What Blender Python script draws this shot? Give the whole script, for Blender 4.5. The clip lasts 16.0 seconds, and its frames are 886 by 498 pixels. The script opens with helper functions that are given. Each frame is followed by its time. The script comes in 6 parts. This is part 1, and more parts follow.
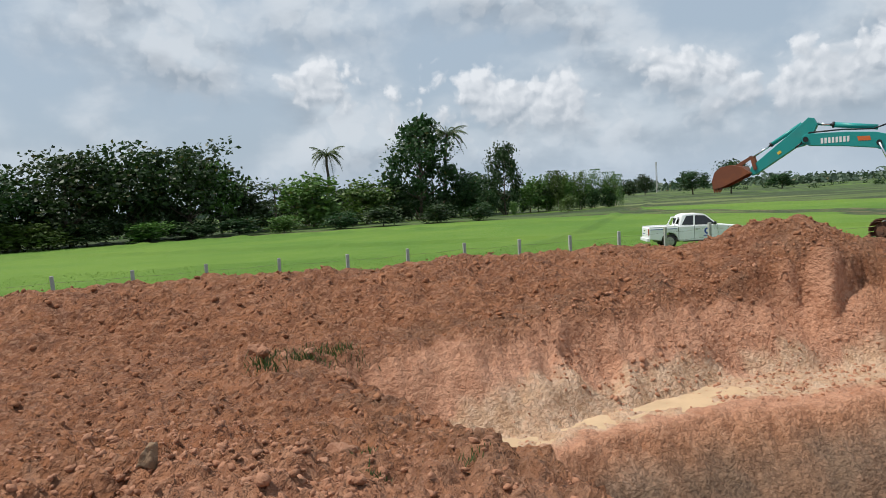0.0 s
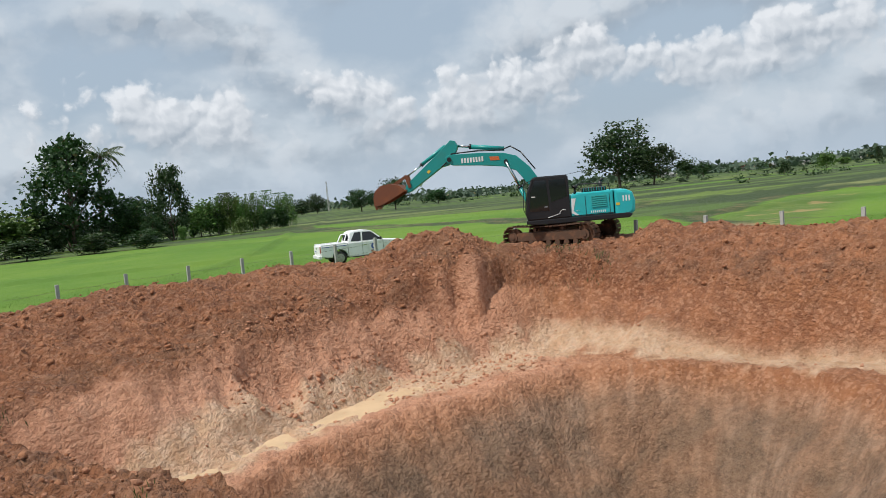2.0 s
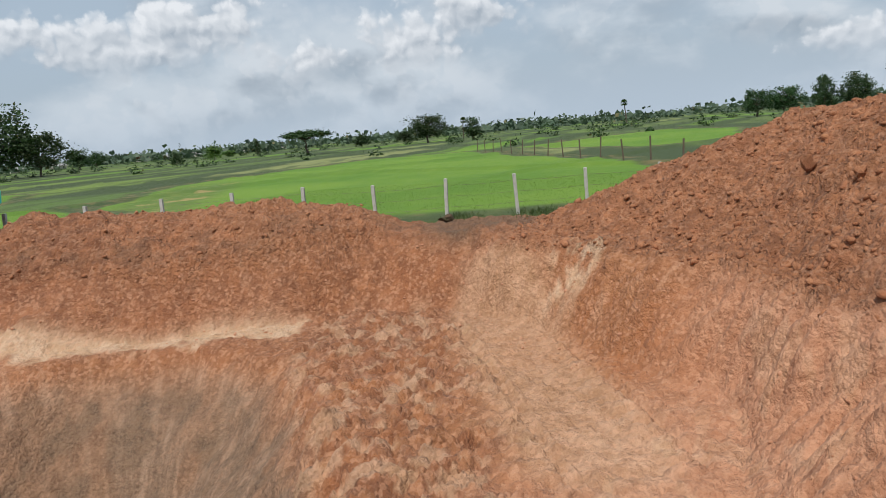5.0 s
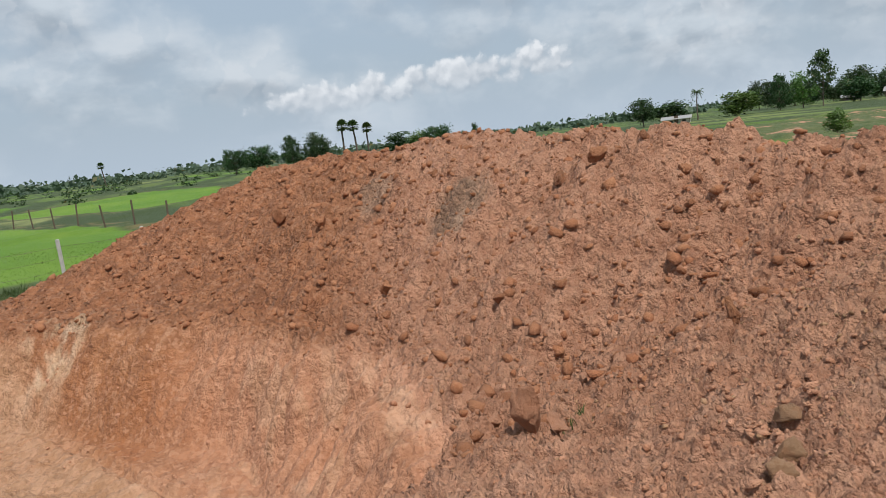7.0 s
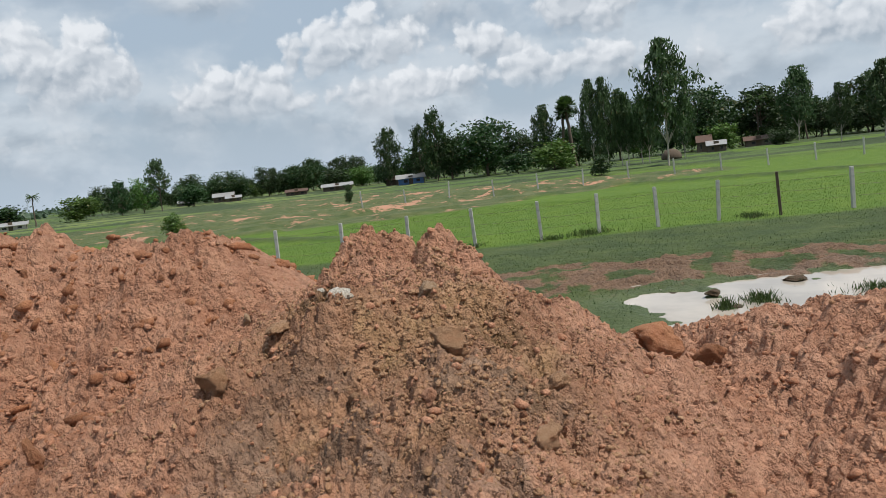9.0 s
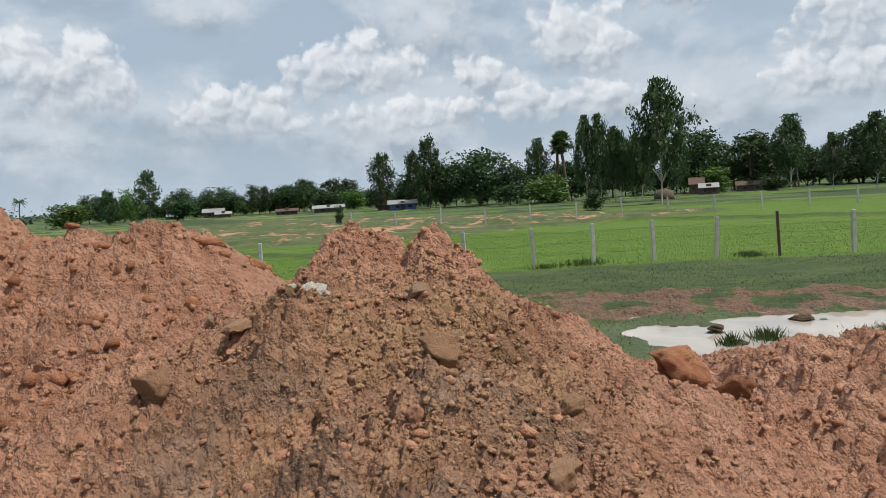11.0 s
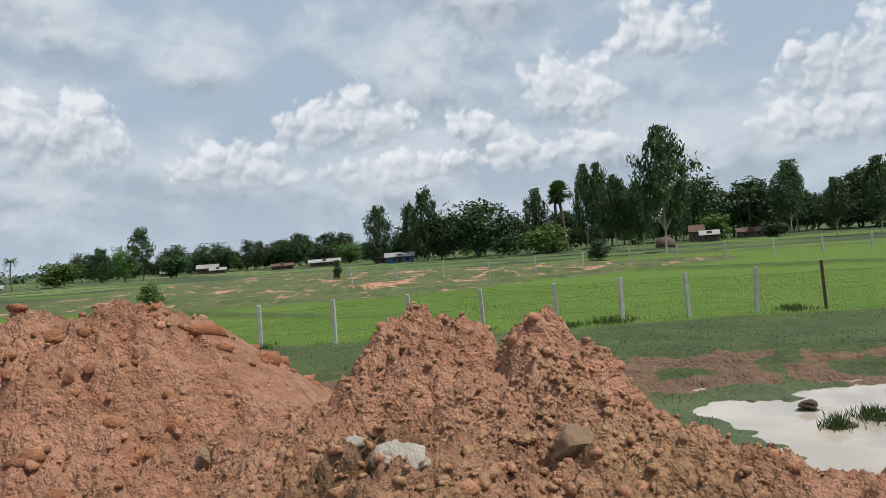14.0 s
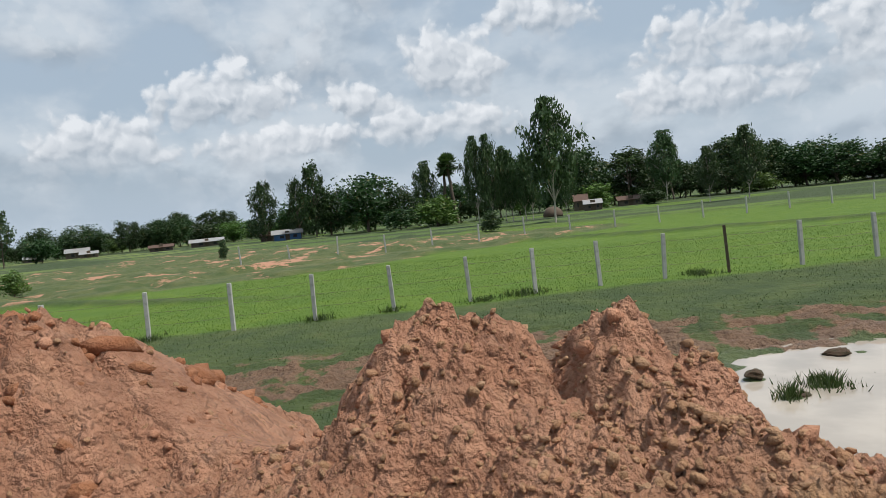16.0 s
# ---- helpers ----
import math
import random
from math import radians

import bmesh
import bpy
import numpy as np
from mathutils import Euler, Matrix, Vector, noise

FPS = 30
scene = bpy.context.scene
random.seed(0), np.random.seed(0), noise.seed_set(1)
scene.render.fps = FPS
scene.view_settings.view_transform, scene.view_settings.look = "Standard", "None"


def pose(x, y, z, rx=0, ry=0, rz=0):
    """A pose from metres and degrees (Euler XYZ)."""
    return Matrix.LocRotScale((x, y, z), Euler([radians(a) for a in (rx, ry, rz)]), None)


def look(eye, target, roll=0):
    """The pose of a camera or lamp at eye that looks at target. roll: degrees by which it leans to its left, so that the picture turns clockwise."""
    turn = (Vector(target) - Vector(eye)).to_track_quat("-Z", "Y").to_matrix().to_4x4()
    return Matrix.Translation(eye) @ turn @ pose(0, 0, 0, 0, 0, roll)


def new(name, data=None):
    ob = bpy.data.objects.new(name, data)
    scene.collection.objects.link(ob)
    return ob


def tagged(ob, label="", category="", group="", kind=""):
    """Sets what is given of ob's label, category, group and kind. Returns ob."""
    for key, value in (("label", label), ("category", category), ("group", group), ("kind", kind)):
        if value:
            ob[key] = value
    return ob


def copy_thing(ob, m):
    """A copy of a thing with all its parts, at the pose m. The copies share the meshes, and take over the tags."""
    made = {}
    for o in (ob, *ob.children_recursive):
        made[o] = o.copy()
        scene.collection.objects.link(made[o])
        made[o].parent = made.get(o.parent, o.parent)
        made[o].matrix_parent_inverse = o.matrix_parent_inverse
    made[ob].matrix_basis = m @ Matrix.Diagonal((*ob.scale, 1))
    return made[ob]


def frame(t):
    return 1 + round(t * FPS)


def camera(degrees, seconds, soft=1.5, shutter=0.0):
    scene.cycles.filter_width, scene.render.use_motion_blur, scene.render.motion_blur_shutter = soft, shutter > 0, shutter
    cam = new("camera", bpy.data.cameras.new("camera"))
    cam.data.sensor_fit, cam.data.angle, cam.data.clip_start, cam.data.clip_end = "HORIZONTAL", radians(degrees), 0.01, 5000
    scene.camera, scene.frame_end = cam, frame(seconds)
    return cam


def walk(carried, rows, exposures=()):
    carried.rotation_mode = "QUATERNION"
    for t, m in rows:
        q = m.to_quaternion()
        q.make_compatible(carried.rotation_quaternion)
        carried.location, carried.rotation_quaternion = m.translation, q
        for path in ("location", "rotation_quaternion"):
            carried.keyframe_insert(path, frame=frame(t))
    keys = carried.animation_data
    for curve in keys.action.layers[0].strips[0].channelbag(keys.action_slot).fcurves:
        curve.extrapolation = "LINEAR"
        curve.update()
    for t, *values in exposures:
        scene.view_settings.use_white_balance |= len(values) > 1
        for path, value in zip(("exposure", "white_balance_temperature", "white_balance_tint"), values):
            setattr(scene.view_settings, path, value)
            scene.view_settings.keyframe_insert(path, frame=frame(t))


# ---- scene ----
LENS = 62.36
# seconds, place in metres, turn in degrees
PATH = [
    (0.0, -0.000, -0.000, 3.423, 86.10, 3.47, 0.00),
    (0.5, 0.067, -0.010, 3.383, 85.97, 3.22, -6.16),
    (1.0, 0.078, -0.000, 3.405, 85.72, 3.66, -13.00),
    (1.5, 0.118, -0.175, 3.428, 85.41, 4.87, -19.71),
    (2.0, 0.144, -0.275, 3.434, 85.68, 5.55, -25.15),
    (2.5, 0.147, -0.308, 3.422, 85.48, 5.84, -31.43),
    (3.0, 0.132, -0.308, 3.382, 84.54, 5.97, -40.45),
    (3.2, 0.146, -0.344, 3.380, 84.04, 5.75, -43.91),
    (5.3, 0.432, -0.977, 3.269, 80.57, 4.88, -74.98),
    (5.5, 0.428, -1.003, 3.279, 80.47, 5.03, -78.66),
    (6.0, 0.421, -1.029, 3.302, 80.35, 5.88, -87.23),
    (6.5, 0.453, -1.066, 3.300, 80.55, 6.39, -96.87),
    (7.0, 0.477, -1.169, 3.299, 81.38, 6.83, -108.58),
    (7.5, 0.495, -1.356, 3.314, 81.62, 5.90, -123.04),
    (8.0, 0.632, -1.562, 3.317, 81.36, 5.01, -139.80),
    (8.5, 0.683, -1.698, 3.303, 80.59, 5.66, -152.54),
    (9.0, 0.748, -1.973, 3.232, 83.49, 6.65, -156.78),
    (9.2, 0.768, -2.120, 3.183, 87.65, 5.34, -156.46),
    (11.3, 1.239, -2.795, 2.895, 85.59, 3.32, -157.32),
    (11.5, 1.319, -2.884, 2.877, 86.62, 3.57, -156.73),
    (12.0, 1.641, -3.137, 2.861, 86.64, 5.38, -157.98),
    (12.5, 1.846, -3.501, 2.844, 86.13, 3.81, -158.95),
    (13.0, 2.041, -3.818, 2.906, 86.88, 1.24, -156.81),
    (13.5, 2.311, -4.118, 2.996, 88.10, 2.92, -155.93),
    (14.0, 2.600, -4.429, 3.067, 89.69, 4.47, -157.82),
    (14.5, 2.864, -4.647, 3.104, 88.55, 4.72, -163.93),
    (15.0, 3.117, -4.855, 3.106, 87.26, 6.14, -166.20),
    (15.5, 3.365, -5.146, 3.117, 87.87, 5.58, -164.58),
    (16.0, 3.644, -5.425, 3.115, 86.86, 5.96, -166.71),
]
from collections import defaultdict

cam = camera(LENS, 16.0, soft=0.65)
walk(cam, [(t, pose(x, y, z, rx, ry, rz)) for t, x, y, z, rx, ry, rz in PATH])

# ---- world and sun ----
SUN_EL, SUN_AZ = 61.0, 270     # degrees above the horizon; degrees from +y towards +x
scene.view_settings.exposure = 0.0


class Nodes:
    """Small helper for node trees."""

    def __init__(self, tree):
        self.tree = tree
        tree.nodes.clear()

    def add(self, kind, inputs=None, **props):
        n = self.tree.nodes.new(kind)
        for k, v in props.items():
            setattr(n, k, v)
        for k, v in (inputs or {}).items():
            self.put(n.inputs[k], v)
        return n

    def put(self, socket, v):
        if isinstance(v, bpy.types.NodeSocket):
            self.tree.links.new(v, socket)
        else:
            socket.default_value = v

    def math(self, op, a, b=0.0, clamp=False):
        n = self.add("ShaderNodeMath", operation=op, use_clamp=clamp)
        self.put(n.inputs[0], a)
        self.put(n.inputs[1], b)
        return n.outputs[0]

    def mix(self, f, a, b, mode="MIX"):
        n = self.add("ShaderNodeMix", data_type="RGBA", blend_type=mode)
        self.put(n.inputs["Factor"], f)
        for i, v in ((6, a), (7, b)):
            if not isinstance(v, bpy.types.NodeSocket) and len(v) == 3:
                v = (*v, 1)
            self.put(n.inputs[i], v)
        return n.outputs[2]

    def ramp(self, f, *stops):
        n = self.add("ShaderNodeValToRGB")
        self.put(n.inputs[0], f)
        e = n.color_ramp.elements
        while len(e) < len(stops):
            e.new(0.5)
        for el, (p, c) in zip(e, stops):
            el.position = p
            el.color = (*c, 1) if not isinstance(c, (int, float)) else (c, c, c, 1)
        return n.outputs[0]

    def noise(self, vec, scale, detail=4, rough=0.55, dist=0.0):
        n = self.add("ShaderNodeTexNoise", {"Scale": scale, "Detail": detail, "Roughness": rough, "Distortion": dist})
        if vec is not None:
            self.put(n.inputs["Vector"], vec)
        return n.outputs["Fac"]

    def step(self, f, a, b):
        n = self.add("ShaderNodeMapRange", {"From Min": a, "From Max": b}, interpolation_type="SMOOTHSTEP")
        self.put(n.inputs["Value"], f)
        return n.outputs["Result"]

    def vmath(self, op, a, b=(0, 0, 0)):
        n = self.add("ShaderNodeVectorMath", operation=op)
        self.put(n.inputs[0], a)
        self.put(n.inputs[1], b)
        return n.outputs[0]


world = bpy.data.worlds.new("sky")
scene.world = world
world.use_nodes = True
w = Nodes(world.node_tree)
way = w.add("ShaderNodeTexCoord").outputs["Generated"]
sky = w.add("ShaderNodeTexSky", sky_type="NISHITA", sun_disc=False, sun_elevation=radians(SUN_EL), sun_rotation=radians(SUN_AZ), air_density=1.2, dust_density=3.0)
xyz = w.add("ShaderNodeSeparateXYZ", {0: way})
up = w.math("MAXIMUM", xyz.outputs[2], 0.0)
# bearing (degrees, from 80 east of north) and height over the horizon (degrees)
C80, S80 = math.cos(radians(80)), math.sin(radians(80))
ahead = w.math("ADD", w.math("MULTIPLY", xyz.outputs[0], S80), w.math("MULTIPLY", xyz.outputs[1], C80))
aside = w.math("SUBTRACT", w.math("MULTIPLY", xyz.outputs[0], C80), w.math("MULTIPLY", xyz.outputs[1], S80))
bearing = w.math("MULTIPLY", w.math("ARCTAN2", aside, ahead), 57.2958)
height = w.math("MULTIPLY", w.math("ARCSINE", up), 57.2958)
dome = w.add("ShaderNodeCombineXYZ", {0: bearing, 1: height, 2: 0.0}).outputs[0]


def billow(at, scale, seed):
    """Round heads of cloud at three sizes."""
    total = None
    for k, (size, amount) in enumerate(((scale, 0.52), (scale * 2.3, 0.30), (scale * 5.1, 0.18))):
        v = w.add("ShaderNodeTexVoronoi", {"Vector": w.vmath("ADD", at, (seed + 3.1 * k, 1.7 * k, 0.0)), "Scale": size, "Randomness": 1.0, "Smoothness": 0.35}, feature="SMOOTH_F1", voronoi_dimensions="2D")
        h = w.math("MULTIPLY", w.math("SUBTRACT", 1.0, v.outputs["Distance"]), amount)
        total = h if total is None else w.math("ADD", total, h)
    return total


curl = w.add("ShaderNodeTexNoise", {"Vector": dome, "Scale": 0.35, "Detail": 6, "Roughness": 0.6})
dome_w = w.vmath("ADD", dome, w.vmath("MULTIPLY", w.vmath("SUBTRACT", curl.outputs["Color"], (0.5, 0.5, 0.5)), (3.2, 1.8, 0.0)))
# cumulus heads: bearing east of north, height, half width, half height
HEADS = ((5, 6.8, 6, 2.0), (18.5, 8.2, 2.4, 1.5), (-9.7, 8.6, 3.2, 1.6), (31.5, 7.6, 4.5, 1.8), (26, 6.3, 3.5, 1.3), (47, 7.6, 4.0, 1.7), (52.5, 8.6, 3.4, 1.9), (60.8, 6.1, 2.4, 0.9),
         (68, 7.0, 3.6, 1.7), (73, 8.8, 3.2, 1.5), (38, 8.8, 3.8, 1.6), (112, 4.7, 4.5, 1.2), (102, 4.0, 4.5, 0.9), (131, 9.5, 3.6, 2.6), (142.5, 7.3, 3.8, 1.6), (151, 9.6, 4.0, 2.2), (153.5, 6.3, 7.5, 1.1),
         (161, 8.8, 2.6, 1.1), (169, 10.6, 3.2, 2.4), (175.5, 14.0, 3.0, 1.8), (167, 6.6, 6.0, 1.3), (190, 10.2, 5.0, 2.4), (187, 6.5, 5.5, 1.5), (199, 9.0, 4.5, 2.0))
puffs = billow(dome_w, 0.27, 0.0)
puffs_up = billow(w.vmath("ADD", dome_w, (-0.25, 0.50, 0.0)), 0.27, 0.0)
best, rel = -1.0, 0.0
for az, el, half_w, half_h in HEADS:
    v = w.vmath("MULTIPLY", w.vmath("SUBTRACT", dome_w, (az - 80.0, el, 0.0)), (0.80 / half_w, 0.78 / half_h, 0.0))
    f = w.math("SUBTRACT", 1.0, w.add("ShaderNodeVectorMath", {0: v}, operation="LENGTH").outputs["Value"])
    mx = w.add("ShaderNodeMix", {"Factor": w.step(w.math("SUBTRACT", f, best), -0.2, 0.2)})
    w.put(mx.inputs[2], rel)
    w.put(mx.inputs[3], w.add("ShaderNodeSeparateXYZ", {0: v}).outputs[1])
    rel = mx.outputs[0]
    best = w.math("MAXIMUM", best, f)
body = w.math("ADD", best, w.math("MULTIPLY", w.math("SUBTRACT", puffs, 0.52), 2.2))
heads_cover = w.math("MULTIPLY", w.step(body, 0.0, 0.50), w.step(rel, -1.3, -0.2))
heads_lit = w.math("ADD", w.math("MULTIPLY", w.math("SUBTRACT", puffs, puffs_up), 1.9), w.math("ADD", w.math("MULTIPLY", rel, 0.42), 0.50), clamp=True)
# soft grey layer above and between them, with darker undersides
wide = w.vmath("MULTIPLY", dome, (0.070, 0.115, 0.0))
deck = w.noise(wide, 1.0, 7, 0.50, 0.1)
deck_low = w.noise(w.vmath("ADD", wide, (0.0, 0.16, 0.0)), 1.0, 5, 0.48, 0.1)
deck_cover = w.step(deck, 0.40, 0.62)
deck_dark = w.step(w.math("SUBTRACT", deck, deck_low), 0.05, -0.10)
base = w.mix(0.6, sky.outputs[0], (3.3, 4.6, 6.1))
base = w.mix(0.55, base, (4.8, 5.65, 6.6))
layer = w.mix(deck_dark, (6.1, 6.75, 7.4), (3.1, 3.65, 4.3))
base = w.mix(w.math("MULTIPLY", deck_cover, 0.85), base, layer)
base = w.mix(w.math("MULTIPLY", w.step(puffs, 0.50, 0.66), w.math("MULTIPLY", deck_cover, 0.30)), base, (7.4, 7.7, 8.1))
cumulus = w.mix(heads_lit, (3.8, 4.4, 5.1), (8.2, 8.5, 8.9))
base = w.mix(w.math("MULTIPLY", heads_cover, 0.9), base, cumulus)
haze = w.math("SUBTRACT", 1.0, w.step(height, 0.0, 5.5))
base = w.mix(w.math("MULTIPLY", haze, 0.75), base, (4.7, 5.6, 6.6))
bg = w.add("ShaderNodeBackground", {"Color": base, "Strength": 0.1})
w.add("ShaderNodeOutputWorld", {"Surface": bg.outputs[0]})

sun = new("sun", bpy.data.lights.new("sun", "SUN"))
sun.data.energy, sun.data.angle, sun.data.color = 4.2, radians(2.0), (1.0, 0.95, 0.87)
sun.matrix_world = look((0, 0, 60), Vector((0, 0, 60)) - Vector((math.sin(radians(SUN_AZ)) * math.cos(radians(SUN_EL)), math.cos(radians(SUN_AZ)) * math.cos(radians(SUN_EL)), math.sin(radians(SUN_EL)))))

# ---- materials ----


def material(name, rough=0.8, metal=0.0):
    m = bpy.data.materials.new(name)
    m.use_nodes = True
    n = Nodes(m.node_tree)
    b = n.add("ShaderNodeBsdfPrincipled", {"Roughness": rough, "Metallic": metal})
    n.add("ShaderNodeOutputMaterial", {"Surface": b.outputs[0]})
    return m, n, b


def worn(name, colour, dirt, rough=0.5, metal=0.0, scale=3.0, amount=0.5, bump=0.15, fine=40.0):
    """Paint, metal or plastic with two scales of dirt and wear."""
    m, n, b = material(name, rough, metal)
    co = n.add("ShaderNodeTexCoord").outputs["Object"]
    big, small = n.noise(co, scale, 5, 0.6), n.noise(co, fine, 4, 0.6)
    f = n.math("MULTIPLY", n.step(big, 0.45, 0.75), amount)
    f = n.math("ADD", f, n.math("MULTIPLY", n.step(small, 0.55, 0.75), amount * 0.35), clamp=True)
    n.put(b.inputs["Base Color"], n.mix(f, colour, dirt))
    n.put(b.inputs["Roughness"], n.math("ADD", n.math("MULTIPLY", f, 0.35), rough, clamp=True))
    bp = n.add("ShaderNodeBump", {"Strength": bump, "Distance": 0.01, "Height": small})
    n.put(b.inputs["Normal"], bp.outputs[0])
    return m


SOIL = (0.30, 0.112, 0.05)
mat_teal = worn("teal paint", (0.010, 0.27, 0.255), (0.06, 0.16, 0.14), 0.35, 0, 1.2, 0.25, 0.05)
mat_teal_pale = worn("pale teal paint", (0.02, 0.44, 0.47), (0.08, 0.22, 0.22), 0.35, 0, 1.2, 0.25, 0.05)
mat_black = worn("black paint", (0.010, 0.010, 0.012), (0.03, 0.026, 0.024), 0.4, 0, 2.0, 0.2)
mat_rubber = worn("tyre rubber", (0.018, 0.018, 0.018), (0.12, 0.07, 0.045), 0.85, 0, 4.0, 0.6)
mat_muddy = worn("muddy track steel", (0.10, 0.055, 0.034), (0.27, 0.125, 0.068), 0.75, 0.2, 3.0, 0.9, 0.5, 25)
mat_rust = worn("soil-stained bucket steel", (0.17, 0.06, 0.03), (0.27, 0.10, 0.045), 0.7, 0.15, 2.5, 0.9, 0.4, 22)
mat_chrome = worn("polished rod", (0.65, 0.66, 0.67), (0.3, 0.25, 0.2), 0.15, 1.0, 4, 0.25)
mat_white = worn("white car paint", (0.82, 0.83, 0.85), (0.45, 0.36, 0.28), 0.4, 0, 1.4, 0.15, 0.02)
mat_decal = worn("white decal", (0.75, 0.76, 0.76), (0.4, 0.38, 0.34), 0.5, 0, 6, 0.4)
mat_orange = worn("orange decal", (0.55, 0.13, 0.03), (0.4, 0.25, 0.15), 0.5, 0, 6, 0.4)
mat_yellow = worn("yellow decal", (0.70, 0.48, 0.05), (0.4, 0.3, 0.12), 0.5, 0, 6, 0.4)
mat_blue = worn("blue decal", (0.02, 0.06, 0.30), (0.1, 0.1, 0.2), 0.5, 0, 6, 0.3)
mat_red = worn("red lamp plastic", (0.35, 0.015, 0.012), (0.15, 0.04, 0.03), 0.25, 0, 6, 0.3)
mat_lamp = worn("clear lamp plastic", (0.7, 0.72, 0.74), (0.4, 0.38, 0.35), 0.12, 0.3, 6, 0.2)
mat_alloy = worn("alloy rim", (0.45, 0.45, 0.46), (0.2, 0.13, 0.09), 0.35, 0.8, 6, 0.5)
mat_concrete = worn("weathered concrete", (0.40, 0.40, 0.38), (0.20, 0.19, 0.17), 0.9, 0, 5, 0.7, 0.3, 60)
mat_oldwood = worn("weathered dark wood", (0.09, 0.065, 0.045), (0.17, 0.14, 0.11), 0.9, 0, 9, 0.6, 0.5, 50)
mat_wire = worn("rusty wire", (0.14, 0.12, 0.11), (0.16, 0.07, 0.04), 0.6, 0.7, 12, 0.5)
mat_tin = worn("corrugated roof sheet", (0.33, 0.33, 0.33), (0.26, 0.19, 0.15), 0.45, 0.3, 0.6, 0.7)
mat_tin_blue = worn("blue roof sheet", (0.05, 0.14, 0.34), (0.2, 0.2, 0.22), 0.45, 0.2, 0.6, 0.4)
mat_tin_rust = worn("rusty roof sheet", (0.10, 0.058, 0.042), (0.10, 0.06, 0.045), 0.7, 0.2, 0.8, 0.7)
mat_wall_wood = worn("grey plank wall", (0.13, 0.105, 0.085), (0.06, 0.05, 0.045), 0.9, 0, 1.5, 0.6)
mat_wall_pale = worn("pale rendered wall", (0.52, 0.50, 0.46), (0.3, 0.27, 0.23), 0.9, 0, 0.8, 0.5)
mat_red_roof = worn("red roof sheet", (0.42, 0.05, 0.035), (0.2, 0.07, 0.05), 0.5, 0.1, 0.6, 0.4)
mat_bark = worn("tree bark", (0.11, 0.085, 0.065), (0.05, 0.04, 0.03), 0.95, 0, 3, 0.7, 0.6, 14)
mat_bark_pale = worn("pale smooth bark", (0.42, 0.38, 0.33), (0.20, 0.16, 0.12), 0.9, 0, 2, 0.6, 0.3, 14)


def glass_material(name, tint):
    m, n, b = material(name, 0.05, 0.0)
    n.put(b.inputs["Base Color"], (*tint, 1))
    n.put(b.inputs["Specular IOR Level"], 0.7)
    return m


mat_glass = glass_material("dark tinted glass", (0.008, 0.010, 0.012))


def leaf_material(name, dark, light, dry=(0.16, 0.13, 0.04)):
    m, n, b = material(name, 0.55)
    rnd = n.add("ShaderNodeNewGeometry").outputs["Random Per Island"]
    tree = n.add("ShaderNodeObjectInfo").outputs["Random"]
    co = n.add("ShaderNodeTexCoord").outputs["Object"]
    big = n.step(n.noise(co, 0.5, 3), 0.3, 0.7)
    c = n.mix(n.math("MULTIPLY", n.math("ADD", rnd, big), 0.5), dark, light)
    c = n.mix(n.math("MULTIPLY", n.math("GREATER_THAN", rnd, 0.97), 0.6), c, dry)
    hsv = n.add("ShaderNodeHueSaturation", {"Hue": n.math("ADD", n.math("MULTIPLY", tree, 0.04), 0.48), "Value": n.math("ADD", n.math("MULTIPLY", tree, 0.4), 0.8), "Color": c})
    n.put(b.inputs["Base Color"], hsv.outputs[0])
    tr = n.add("ShaderNodeBsdfTranslucent", {"Color": hsv.outputs[0]})
    mx = n.add("ShaderNodeMixShader", {0: 0.25, 1: b.outputs[0], 2: tr.outputs[0]})
    n.put([k for k in n.tree.nodes if k.type == "OUTPUT_MATERIAL"][0].inputs[0], mx.outputs[0])
    return m


leaf_deep = leaf_material("deep green leaves", (0.014, 0.038, 0.009), (0.038, 0.090, 0.018))
leaf_fresh = leaf_material("fresh green leaves", (0.045, 0.105, 0.018), (0.12, 0.22, 0.035))
leaf_grey = leaf_material("grey-green leaves", (0.026, 0.056, 0.018), (0.075, 0.130, 0.042))
leaf_palm = leaf_material("palm fronds", (0.025, 0.055, 0.015), (0.09, 0.14, 0.03), (0.2, 0.14, 0.06))
# paler, bluer green: the haze of distance is mixed into this leaf colour
leaf_hazed = leaf_material("distant foliage", (0.045, 0.080, 0.050), (0.085, 0.130, 0.075))
grass_mat = leaf_material("grass blades", (0.028, 0.058, 0.011), (0.062, 0.106, 0.020), (0.25, 0.2, 0.08))
rice_mat = leaf_material("young rice blades", (0.066, 0.134, 0.005), (0.090, 0.156, 0.008), (0.10, 0.16, 0.01))


